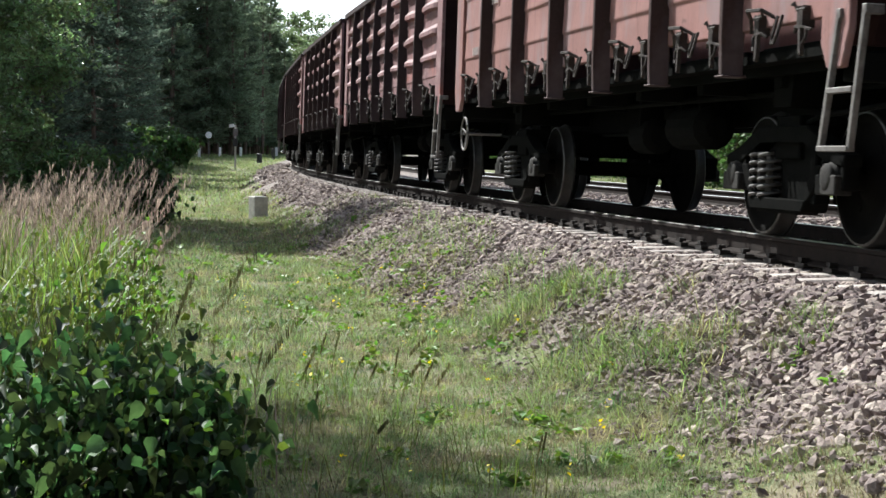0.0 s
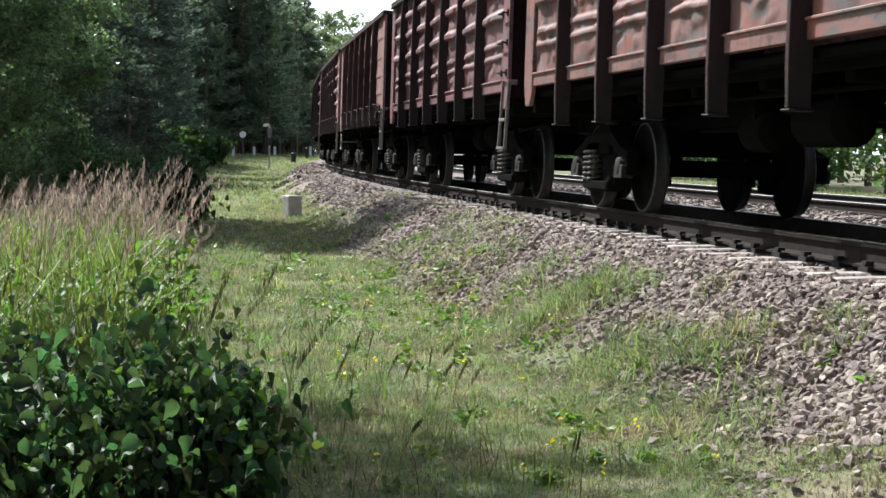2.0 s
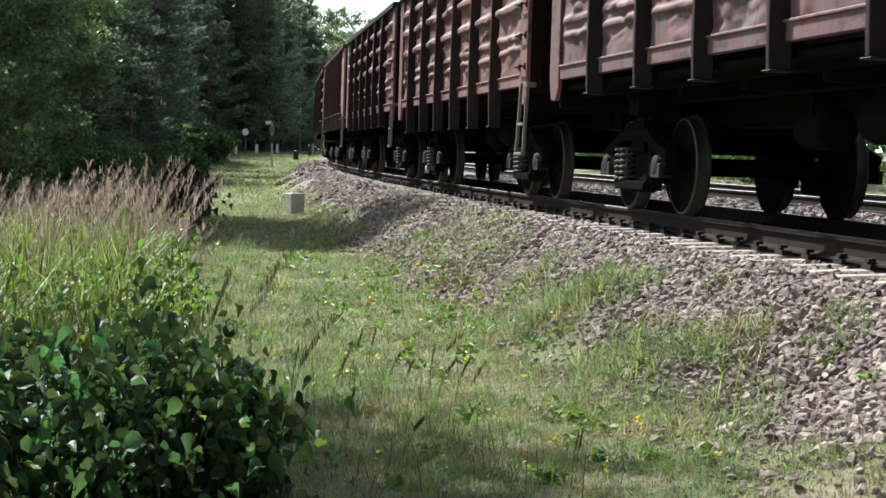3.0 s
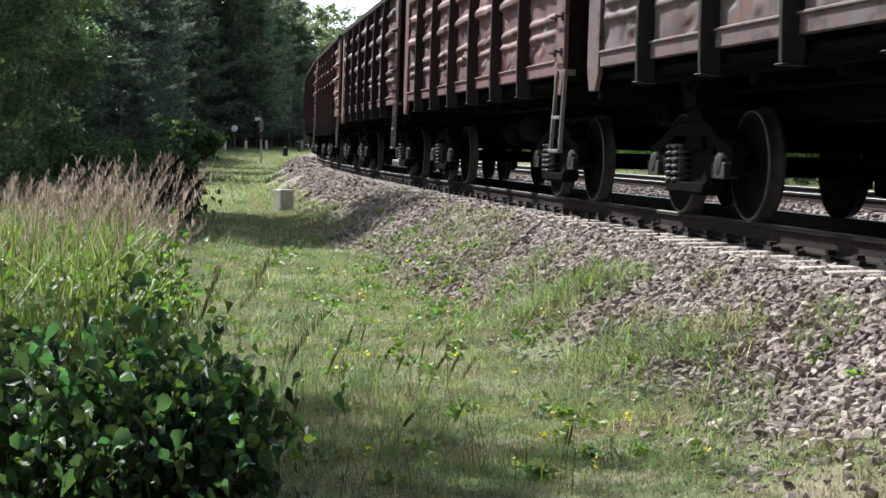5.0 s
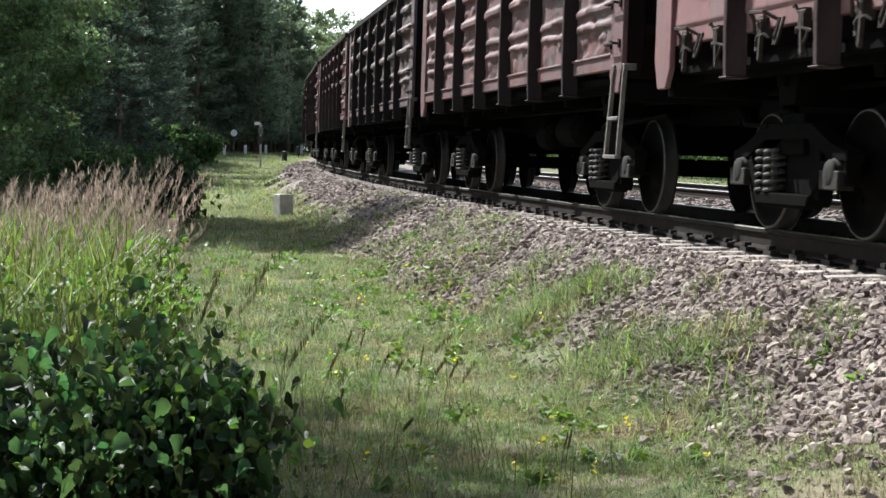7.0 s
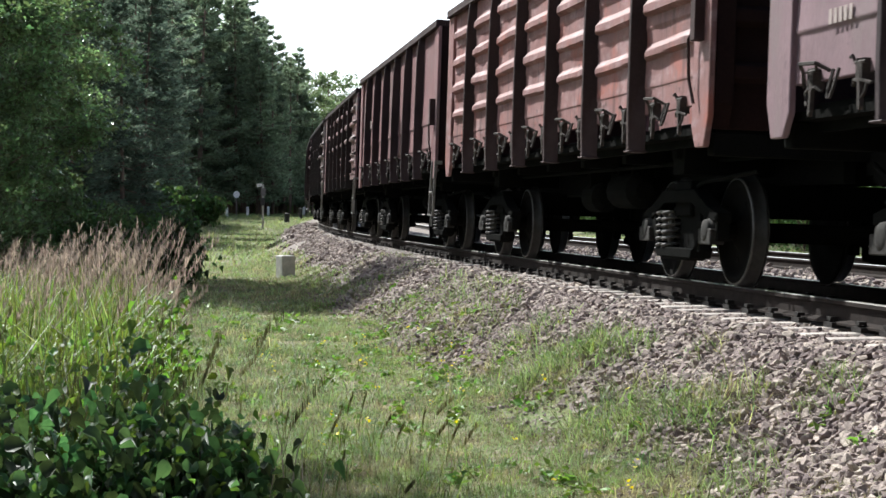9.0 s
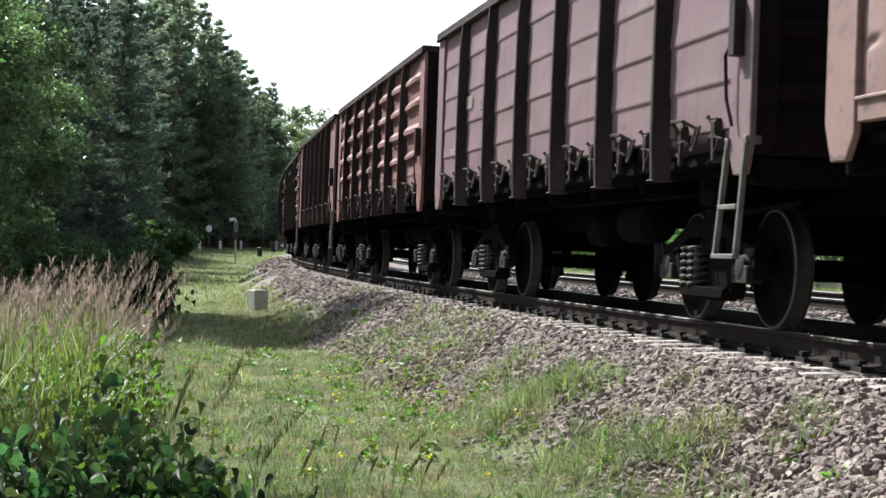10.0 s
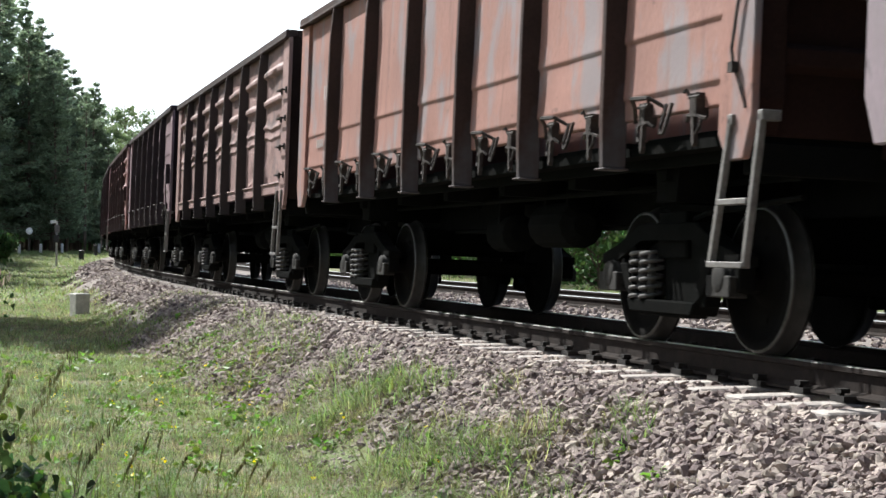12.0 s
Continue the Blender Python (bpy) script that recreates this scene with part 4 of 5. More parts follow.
def motions():
    for number, root, wheels in TRAIN:
        slack = {23: -0.2} if number == 0 else {}
        walk(root, [(0.5 * i, wagon_pose(way_of(number, 0.5 * i) + slack.get(i, 0.0))) for i in range(25)])
        turns = [(f / 30.0, math.degrees(way_of(number, f / 30.0) / WHEEL_R)) for f in range(361)]
        for w, wx in wheels:
            walk(w, [(t, pose(wx, 0, WHEEL_R, 0, a, 0)) for t, a in turns])

# ---------------------------------------------------------------- plants
def blades(rng, x, y, z, height, width, lean, parts=2):
    """Grass blades: tapered strips that bend as they rise. Returns verts and triangles."""
    n = len(x)
    a = rng.uniform(0, 2 * np.pi, n)
    dx, dy = np.cos(a), np.sin(a)
    b = a + rng.uniform(0.9, 2.2, n)
    lx, ly = np.cos(b) * lean, np.sin(b) * lean
    V = np.zeros((n, 5, 3))
    for i, (k, w) in enumerate(((0, 1), (0, -1), (0.55, 0.75), (0.55, -0.75), (1, 0))):
        bend = k ** 1.8
        V[:, i, 0] = x + dx * width * w + lx * height * bend
        V[:, i, 1] = y + dy * width * w + ly * height * bend
        V[:, i, 2] = z + height * k * np.sqrt(np.maximum(0.15, 1 - (lean * k) ** 2 * 0.6)) - (0.02 if k == 0 else 0)
    F = np.array([(0, 1, 3), (0, 3, 2), (2, 3, 4)])
    return V.reshape(-1, 3), (F[None] + 5 * np.arange(n)[:, None, None]).reshape(-1, 3)


def stuff(name, sets, mats, label, category):
    V, F, k = [], [], 0
    for v, f in sets:
        V.append(v)
        F.append(f + k)
        k += len(v)
    return tagged(new(name, quick_mesh(name, np.concatenate(V), np.concatenate(F), mats)), label, category, kind="stuff")


def meadow():
    rng = np.random.default_rng(5)
    sets = []
    for n, s0, s1, l0, l1, h, w in ((130000, 6.2, 13, 2.3, 5.8, 0.042, 0.0026), (120000, 13, 24, 2.3, 6.0, 0.05, 0.0038), (70000, 24, 48, 2.4, 7.0, 0.065, 0.0065), (110000, 48, 165, 2.6, 13, 0.11, 0.012),
                                    (2600, 6.2, 13, 2.9, 5.8, 0.1, 0.0026), (3600, 13, 30, 2.9, 6.0, 0.12, 0.004),
                                    (20000, 14, 90, -16, -8.2, 0.14, 0.01)):
        s, lat = rng.uniform(s0, s1, n), rng.uniform(l0, l1, n)
        x, y = np_track(s, lat)
        patch = wobble(x * 1.1, y * 1.1) + 0.6 * wobble(x * 3.1, y * 2.7) + 0.7 * wobble(x * 7.3, y * 6.1)
        keep = rng.random(n) < np.where(lat > 0, np.clip((lat - 2.55 + 0.3 * np.clip((s - 24) / 20, 0, 1)) / 0.6 + 0.35 * patch, 0.03, 1.0), 1.0) * np.clip(0.75 + 0.35 * patch, 0.25, 1)
        x, y, s, lat, patch = x[keep], y[keep], s[keep], lat[keep], patch[keep]
        k = len(x)
        sets.append(blades(rng, x, y, ground_z(s, lat), h * rng.lognormal(0, 0.5, k) * np.clip(1 + 0.4 * patch, 0.3, 2), w * rng.uniform(0.6, 1.3, k), rng.uniform(0.5, 2.4, k)))
    dry = []
    for n, s0, s1, h, w in ((90000, 6.2, 13, 0.032, 0.0024), (70000, 13, 26, 0.04, 0.0036), (30000, 26, 48, 0.05, 0.006)):
        s, lat = rng.uniform(s0, s1, n), rng.uniform(2.3, 5.6, n)
        x, y = np_track(s, lat)
        patch = wobble(x * 1.4 + 3, y * 1.2) + 0.6 * wobble(x * 3.6, y * 3.1)
        keep = rng.random(n) < np.clip(0.45 + 0.75 * patch + 0.35 * np.exp(-((lat - 3.0) / 0.5) ** 2), 0.06, 1.0) * np.clip((lat - 2.3) / 0.5, 0, 1)
        x, y, s, lat = x[keep], y[keep], s[keep], lat[keep]
        k = len(x)
        dry.append(blades(rng, x, y, ground_z(s, lat), h * rng.lognormal(0, 0.4, k), w * rng.uniform(0.6, 1.3, k), rng.uniform(0.5, 2.2, k)))
    stuff("dry_grass", dry, M_DRY, "pale dry thatch between the green blades", "grass")
    # rosettes of broad weeds
    weeds = []
    m = 150
    s, lat = rng.uniform(7.5, 26, m), rng.uniform(2.2, 5.2, m)
    for si, li in zip(s, lat):
        k = int(rng.integers(12, 34))
        x, y = np_track(np.full(k, si), np.full(k, li))
        r = rng.uniform(0.03, 0.09)
        p = np.stack([x + rng.normal(0, r, k), y + rng.normal(0, r, k), np.zeros(k)], -1)
        ps, pl = np_lat(p[:, 0], p[:, 1])
        p[:, 2] = ground_z(ps, pl) + rng.uniform(0.01, 0.07, k)
        weeds.append(small_leaves(rng, p, 0.036 + 0.0012 * si, 0.6))
    stuff("broad_weeds", weeds, M_WEED, "bright green broad-leaved weeds in the turf", "weeds")
    m = 46
    s, lat = rng.uniform(7.5, 20, m), rng.uniform(2.6, 5.0, m)
    x, y = np_track(s, lat)
    stuff("yellow_flowers", [leaf_cloud(rng, np.stack([x + dx, y + dy, ground_z(s, lat) + rng.uniform(0.05, 0.13, m)], -1), 0.02, 0.1, 0.0, 0.5) for dx, dy in ((0, 0), (0.01, 0.006), (-0.008, 0.01))],
          M_YELLOW, "small yellow meadow flowers", "flowers")
    # tufts that climb the ballast
    for s, lat, r, n, h in ((9.6, 2.45, 0.2, 260, 0.2), (10.4, 2.9, 0.3, 500, 0.16), (12.3, 2.35, 0.22, 320, 0.17), (13.2, 2.5, 0.35, 600, 0.17), (15.3, 2.35, 0.3, 500, 0.16), (17.5, 2.45, 0.4, 600, 0.15),
                            (8.7, 2.85, 0.3, 420, 0.16), (8.9, 2.1, 0.15, 160, 0.13), (11.2, 2.05, 0.12, 120, 0.14), (19.5, 2.2, 0.5, 700, 0.14), (22, 2.4, 0.6, 800, 0.15), (14.0, 2.9, 0.5, 700, 0.13),
                            (9.2, 2.0, 0.07, 80, 0.12), (10.9, 2.75, 0.3, 420, 0.24), (12.7, 2.7, 0.3, 420, 0.25), (9.9, 2.55, 0.2, 260, 0.22), (20.5, 2.0, 0.4, 350, 0.12), (26, 2.2, 0.7, 600, 0.14), (31, 2.3, 0.9, 700, 0.15)):
        a, q = rng.uniform(0, 2 * np.pi, n), r * np.sqrt(rng.random(n)) * 1.2
        ss, ll = s + q * np.cos(a) * 1.5, lat + q * np.sin(a)
        x, y = np_track(ss, ll)
        sets.append(blades(rng, x, y, ground_z(ss, ll), h * rng.lognormal(0, 0.35, n), 0.0035 * rng.uniform(0.6, 1.3, n), rng.uniform(0.6, 2.4, n)))
    stuff("meadow_grass", sets, M_GRASS, "short sunlit meadow grass with dry yellowish patches", "grass")

    # rank grass beside the meadow
    sets = []
    n = 24000
    x, y = rng.uniform(-2.2, 0.75, n), rng.uniform(8.2, 24, n)
    edge = 0.35 + 0.028 * (y - 8) + 0.12 * np.sin(y * 1.3)
    keep = x < edge
    x, y = x[keep], y[keep]
    s, lat = np_lat(x, y)
    k = len(x)
    grow = np.clip((0.35 + 0.028 * (y - 8) - x) / 0.5, 0.35, 1)
    grow = grow * (0.8 + 0.22 * np.sin(5.1 * x + 1.7 * y) + 0.18 * np.sin(3.3 * y - 7.0 * x))
    sets.append(blades(rng, x, y, ground_z(s, lat), rng.uniform(0.25, 1.0, k) * grow, 0.0075 * rng.uniform(0.5, 1.6, k), rng.uniform(0.1, 1.1, k)))
    n = 420
    x, y = rng.uniform(0.3, 2.1, n), rng.uniform(7.2, 10.8, n)
    s, lat = np_lat(x, y)
    sets.append(blades(rng, x, y, ground_z(s, lat), rng.uniform(0.12, 0.34, n), 0.003 * rng.uniform(0.6, 1.2, n), rng.uniform(0.1, 0.9, n)))
    stuff("tall_grass", sets, M_TALL, "rank green tall grass, backlit", "grass")

    # dry plumes on thin stalks
    sets = []
    n = 470
    y = rng.uniform(15, 31, n)
    x = rng.uniform(-2.6, 0.42, n) + (y - 15) * 0.03
    s, lat = np_lat(x, y)
    z = ground_z(s, lat)
    h = rng.uniform(0.65, 1.4, n) * (1 - 0.2 * np.clip(-x - 0.3, 0, 1)) * (1 + 0.12 * np.sin(x * 5 + y)) * (1 - 0.16 * np.clip(x, 0, 1))
    a = rng.uniform(-0.6, 1.2, n)
    lean = rng.uniform(0.08, 0.62, n)
    tipx, tipy = x + np.cos(a) * lean * h, y - np.sin(a) * lean * h
    sets.append(blades(rng, x, y, z, h * 0.95, np.full(n, 0.005), lean))
    # single stalks that lean out of the bush
    m = 16
    sx, sy = rng.uniform(-0.2, 0.95, m), rng.uniform(7.3, 8.8, m)
    ps, pl = np_lat(sx, sy)
    sets.append(blades(rng, sx, sy, ground_z(ps, pl), rng.uniform(0.45, 0.85, m), np.full(m, 0.0045), rng.uniform(0.15, 0.8, m)))
    for j in range(26):
        f = 0.72 + 0.28 * rng.random(n)
        px, py, pz = x + (tipx - x) * f ** 2, y + (tipy - y) * f ** 2, z + h * f
        sets.append(blades(rng, px, py, pz, rng.uniform(0.04, 0.12, n), np.full(n, 0.0045), rng.uniform(0.3, 1.2, n)))
    # dark seed spikes that rise from the turf and the bush
    spikes = []
    m = 38
    sx, sy = rng.uniform(-0.9, 2.1, m), rng.uniform(7.2, 11.5, m)
    ps, pl = np_lat(sx, sy)
    sz, sh = ground_z(ps, pl), np.where(sx < 0.75, rng.uniform(0.5, 0.95, m), rng.uniform(0.18, 0.42, m))
    sa, sl = rng.uniform(-0.9, 0.9, m), rng.uniform(0.1, 0.7, m)
    ax, ay = np.cos(sa) * sl, -np.sin(sa) * sl
    for j in range(40):
        f = 0.7 * j / 14 if j < 14 else 0.7 + 0.3 * (j - 14) / 26
        px, py, pz = sx + ax * sh * f ** 2, sy + ay * sh * f ** 2, sz + sh * f
        spikes.append(blades(rng, px, py, pz, sh * (0.07 if j < 14 else 0.05), np.full(m, 0.0022 if j < 14 else 0.0035), np.full(m, 0.1 if j < 14 else 0.5)))
    stuff("seed_spikes", spikes, M_SPIKE, "thin dark grass stalks with seed spikes", "grass")
    stuff("reed_grass", sets, M_REED, "dry pinkish brown reed grass plumes", "grass")


def leaf_cloud(rng, centres, size, fold=0.25, droop=0.35, flat=0.9):
    """Broad leaves at the centres: four-cornered, folded along the rib, hanging a little."""
    n = len(centres)
    sz = size * np.clip(rng.lognormal(0, 0.25, n), 0.5, 1.5)
    shape = np.array([(0, 0, 0), (0.1, 0.36, fold), (0.42, 0.5, fold), (0.78, 0.3, 0.5 * fold), (1.06, 0, -0.08), (0.78, -0.3, 0.5 * fold), (0.42, -0.5, fold), (0.1, -0.36, fold)])
    R = turned(rng, n, flat)
    d = R[:, :, 0].copy()
    pts = np.einsum("nij,kj->nki", R, shape) * sz[:, None, None]
    pts[:, 4, 2] -= droop * sz
    pts += centres[:, None, :]
    F = np.array([(0, 2, 1), (0, 3, 2), (0, 4, 3), (0, 5, 4), (0, 6, 5), (0, 7, 6)])
    return pts.reshape(-1, 3), (F[None] + 8 * np.arange(n)[:, None, None]).reshape(-1, 3)


def small_leaves(rng, centres, size, flat=1.0):
    """Far leaves: two triangles each."""
    n = len(centres)
    shape = np.array([(-0.5, 0, 0), (0, 0.32, 0.06), (0.55, 0, -0.05), (0, -0.32, 0.06)])
    pts = np.einsum("nij,kj->nki", turned(rng, n, flat), shape) * (size * rng.lognormal(0, 0.3, n))[:, None, None] + centres[:, None, :]
    F = np.array([(0, 2, 1), (0, 3, 2)])
    return pts.reshape(-1, 3), (F[None] + 4 * np.arange(n)[:, None, None]).reshape(-1, 3)


def bush(name, label, x, y, w, d, h, n, size, seed, mat, stems=14):
    """A leafy bush: stems that fan out from the foot and leaves thick towards the outside."""
    rng = np.random.default_rng(seed)
    root = tagged(new(name), label, "bush")
    s, lat = np_lat(np.array(x), np.array(y))
    root.location = (x, y, float(ground_z(s, lat)))
    ends = []
    for i in range(stems):
        a, r = rng.uniform(0, 2 * np.pi), np.sqrt(rng.random())
        tip = np.array((np.cos(a) * r * w, np.sin(a) * r * d, h * (1.02 - 0.45 * r * r) * rng.uniform(0.62, 1.22)))
        foot = np.array((tip[0] * 0.45, tip[1] * 0.45, -0.03))
        mid = foot * 0.35 + tip * 0.65 + np.array((0, 0, 0.1 * h))
        bm = bmesh.new()
        tube(bm, [foot, mid, tip], 0.01, 5, (0.008 + 0.004 * h, 0.006, 0.003))
        part("stem", bm_mesh("stem", bm, M_TWIG), root)
        ends.append((foot, mid, tip))
    P = []
    for foot, mid, tip in ends:
        k = n // stems
        t = rng.random(k) ** 0.6
        p = np.where(t[:, None] < 0.5, foot + (mid - foot) * (t[:, None] * 2), mid + (tip - mid) * (t[:, None] * 2 - 1))
        spread = 0.1 + 0.16 * min(w, 1.0)
        P.append(p + rng.normal(0, 1, (k, 3)) * np.array((spread, spread, spread * 0.7)))
    P = np.concatenate(P)
    P = P[P[:, 2] > 0.04]
    # a random share takes the lighter tone that stands for sunlit leaves
    young = rng.random(len(P)) < 0.13
    v, f = leaf_cloud(rng, P[~young], size, 0.22, 0.6, 0.8)
    part("foliage", quick_mesh("foliage", v, f, mat, True), root)
    if mat is M_LEAF:
        v, f = leaf_cloud(rng, P[young], size * 0.72, 0.22, 0.5, 0.8)
        part("foliage", quick_mesh("foliage", v, f, M_LIT_LEAF, True), root, label="scattered yellow-green leaves, coloured as if in the sun")
    return root


def conifer_mesh(seed, h, base, reach, upswept, needles=None):
    """Trunk with whorled limbs, and needle sprays along them. Returns the trunk and crown meshes."""
    rng = np.random.default_rng(seed)
    bm = bmesh.new()
    bend = rng.normal(0, 0.25, 2)
    def stem(z):
        return np.array((bend[0] * (z / h) ** 2, bend[1] * (z / h) ** 2, z))
    tube(bm, [stem(z) for z in np.linspace(-0.3, h, 9)], 0.2, 8, [0.011 * h * (1 - 0.93 * k) for k in np.linspace(0, 1, 9)])
    P, Dr = [], []
    z = base
    while z < h - 0.4:
        f = (z - base) / (h - base)
        n = rng.integers(2, 5)
        length = reach * (1 - f) ** 0.75 * (0.6 + 0.4 * min(1, f * 4 + 0.3)) + 0.35
        for i in range(n):
            a = 2 * np.pi * (i + rng.random() * 1.4) / n
            ln = length * rng.uniform(0.35, 1.2)
            d = np.array((np.cos(a), np.sin(a), 0))
            rise = upswept * ln * rng.uniform(0.5, 1.2)
            pts = [stem(z) + d * ln * t + np.array((0, 0, rise * t - 0.22 * ln * t * (1 - t) * 2)) for t in (0, 0.5, 1)]
            if ln > 0.8:
                tube(bm, pts, 0.03, 4, (0.035, 0.022, 0.008))
            m = int((20 if base > 4 else 20) + (60 if base > 4 else 38) * ln)
            t = rng.uniform(0.25, 1.05, m)
            side = np.array((-d[1], d[0], 0))
            p = stem(z) + d * (ln * t)[:, None] + side * (rng.normal(0, 0.2, m) * ln * (0.35 + 0.5 * t))[:, None]
            p[:, 2] += rise * t - 0.44 * ln * t * (1 - t) + rng.normal(0, 0.1, m) - 0.04 * ln
            P.append(p)
            Dr.append(np.repeat(d[None], m, 0) + rng.normal(0, 0.5, (m, 3)))
        z += rng.uniform(0.35, 1.0) if base > 4 else rng.uniform(0.2, 0.6)
    P, Dr = np.concatenate(P), np.concatenate(Dr)
    Dr[:, 2] += 0.15
    Dr /= np.linalg.norm(Dr, axis=1, keepdims=True)
    side = np.cross(Dr, rng.normal(0, 1, Dr.shape))
    side /= np.linalg.norm(side, axis=1, keepdims=True)
    n = len(P)
    ln, w = rng.uniform(0.22, 0.5, n)[:, None], rng.uniform(0.035, 0.085, n)[:, None]
    V = np.stack([P - Dr * ln * 0.4, P + side * w, P + Dr * ln * 0.6, P - side * w], 1).reshape(-1, 3)
    F = (np.array([(0, 1, 2), (0, 2, 3)])[None] + 4 * np.arange(n)[:, None, None]).reshape(-1, 3)
    return bm_mesh("trunk", bm, M_BARK, smooth=True), quick_mesh("crown", V, F, needles or M_NEEDLE)


def broad_mesh(seed, h, base, reach, n, size, mat):
    """A broadleaf tree: forked limbs and leaf clumps with gaps between them."""
    rng = np.random.default_rng(seed)
    bm = bmesh.new()
    top = np.array((rng.normal(0, 0.4), rng.normal(0, 0.4), h * 0.93))
    stem = lambda k: np.array((top[0] * k * k, top[1] * k * k, -0.3 + (top[2] + 0.3) * k))
    tube(bm, [stem(k) for k in np.linspace(0, 1, 8)], 0.2, 8, [0.012 * h * (1 - 0.9 * k) for k in np.linspace(0, 1, 8)])
    P = []
    limbs = 26
    for i in range(limbs):
        f = (i + rng.random()) / limbs
        k = (base + (h * 0.9 - base) * f) / h
        p0 = stem(k)
        a = i * 2.4 + rng.normal(0, 0.4)
        ln = reach * (np.sin(np.pi * (0.18 + 0.75 * f)) ** 0.7) * rng.uniform(0.65, 1.15)
        tip = p0 + np.array((np.cos(a) * ln, np.sin(a) * ln, ln * rng.uniform(0.15, 0.6)))
        mid = (p0 + tip) / 2 + np.array((0, 0, 0.12 * ln))
        tube(bm, [p0, mid, tip], 0.04, 5, (0.05, 0.03, 0.008))
        for j in range(7):
            t = rng.uniform(0.3, 1.08)
            c = p0 + (tip - p0) * t + rng.normal(0, 0.22 * ln, 3) * np.array((1, 1, 0.6))
            m = n // (limbs * 7)
            P.append(c + rng.normal(0, 1, (m, 3)) * rng.uniform(0.18, 0.42) * np.array((1, 1, 0.6)))
    v, f = small_leaves(rng, np.concatenate(P), size)
    return bm_mesh("trunk", bm, M_BARK, smooth=True), quick_mesh("crown", v, f, mat)


def tree(kind_name, label, meshes, x, y, turn, size, group):
    root = tagged(new(kind_name), label, "tree", group)
    s, lat = np_lat(np.array(x), np.array(y))
    root.matrix_basis = pose(x, y, float(ground_z(s, lat)), 0, 0, turn) @ Matrix.Diagonal((size, size, size, 1))
    part("trunk", meshes[0], root)
    part("crown", meshes[1], root)
    return root


def woods():
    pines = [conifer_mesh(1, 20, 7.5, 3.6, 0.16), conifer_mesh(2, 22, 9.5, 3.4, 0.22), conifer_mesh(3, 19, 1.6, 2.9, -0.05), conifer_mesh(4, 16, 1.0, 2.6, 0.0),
             conifer_mesh(5, 20, 6.0, 3.0, 0.16, M_HAZED), conifer_mesh(6, 16, 1.5, 2.6, 0.05, M_HAZED)]
    broads = [broad_mesh(11, 13, 2.0, 3.6, 9000, 0.2, M_CANOPY), broad_mesh(12, 17, 5.0, 3.8, 9000, 0.22, M_CANOPY), broad_mesh(13, 15, 3, 3.4, 8000, 0.24, M_BIRCH)]
    near_leaf = broad_mesh(21, 12, 0.8, 3.2, 42000, 0.135, M_ALDER)
    shade_tree = broad_mesh(22, 21, 9, 3.6, 22000, 0.16, M_CANOPY)
    rng = random.Random(8)
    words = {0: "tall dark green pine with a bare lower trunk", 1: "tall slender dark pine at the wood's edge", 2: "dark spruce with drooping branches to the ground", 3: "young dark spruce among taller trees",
             4: "slender far pine, distance haze put into its needle colour", 5: "young conifer at the end of the meadow, needles paled as by haze"}

    def conifer(x, y, k, size):
        # the wood is lower towards the railway cutting
        az = math.degrees(math.atan2(x, y))
        cap = float(np.interp(az, (2.4, 3.5, 3.73, 4.66, 5.4, 5.85, 6.05, 7), (9.6, 8.2, 7.8, 6.6, 5.9, 5.4, 4.2, 4.0)))
        if -6 < az < 8:
            size = min(size, (math.tan(radians(cap)) * math.hypot(x, y) + 0.5) / (20, 22, 19, 16, 20, 16)[k] * rng.uniform(0.88, 1.0))
        tree("spruce_tree" if k in (2, 3, 5) else "pine_tree", words[k], pines[k], x, y, rng.uniform(0, 360), size, "trees of the wood")

    def broad(x, y, k, size):
        tree("broadleaf_tree", "light green birch-like tree, backlit" if k == 2 else "dark green broadleaf tree in shade", broads[k], x, y, rng.uniform(0, 360), size, "trees of the wood")

    # the edge of the wood, set back from the meadow, nearer to it far ahead
    s = 54.0
    while s < 172:
        for depth in range(4):
            lat = (19.0 if s < 128 else 15.5) + 4.4 * depth + rng.uniform(-0.8, 1.6)
            p = on_track(s + rng.uniform(-2, 2), lat)
            conifer(p.x, p.y, rng.choice((0, 1, 0, 1, 2)) if depth < 2 else rng.choice((2, 2, 3, 0)), rng.uniform(0.88, 1.12))
        s += 6.0
    for x, y in ((3.4, 124), (0.8, 113), (-1.5, 70)):
        conifer(x, y, 3, 0.8)
    for i in range(40):
        p = on_track(rng.uniform(60, 200), rng.uniform(22, 44))
        conifer(p.x, p.y, rng.choice((0, 1, 2, 2)), rng.uniform(0.95, 1.15))
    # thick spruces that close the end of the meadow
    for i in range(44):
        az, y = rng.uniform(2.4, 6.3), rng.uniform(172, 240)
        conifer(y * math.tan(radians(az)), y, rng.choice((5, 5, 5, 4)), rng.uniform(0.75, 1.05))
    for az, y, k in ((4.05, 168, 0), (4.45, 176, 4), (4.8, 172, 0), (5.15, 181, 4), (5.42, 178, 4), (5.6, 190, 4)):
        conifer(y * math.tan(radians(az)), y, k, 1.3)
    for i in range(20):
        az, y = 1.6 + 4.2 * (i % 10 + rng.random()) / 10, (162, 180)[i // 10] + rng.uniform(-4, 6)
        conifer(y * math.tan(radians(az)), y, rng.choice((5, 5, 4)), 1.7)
    for i in range(26):
        az, y = rng.uniform(-4, 2.4), rng.uniform(66, 125)
        conifer(y * math.tan(radians(az)) - 1.5, y, rng.choice((2, 2, 0)), rng.uniform(0.95, 1.15))
    for i in range(9):
        p = on_track(rng.uniform(58, 110), rng.uniform(17, 22))
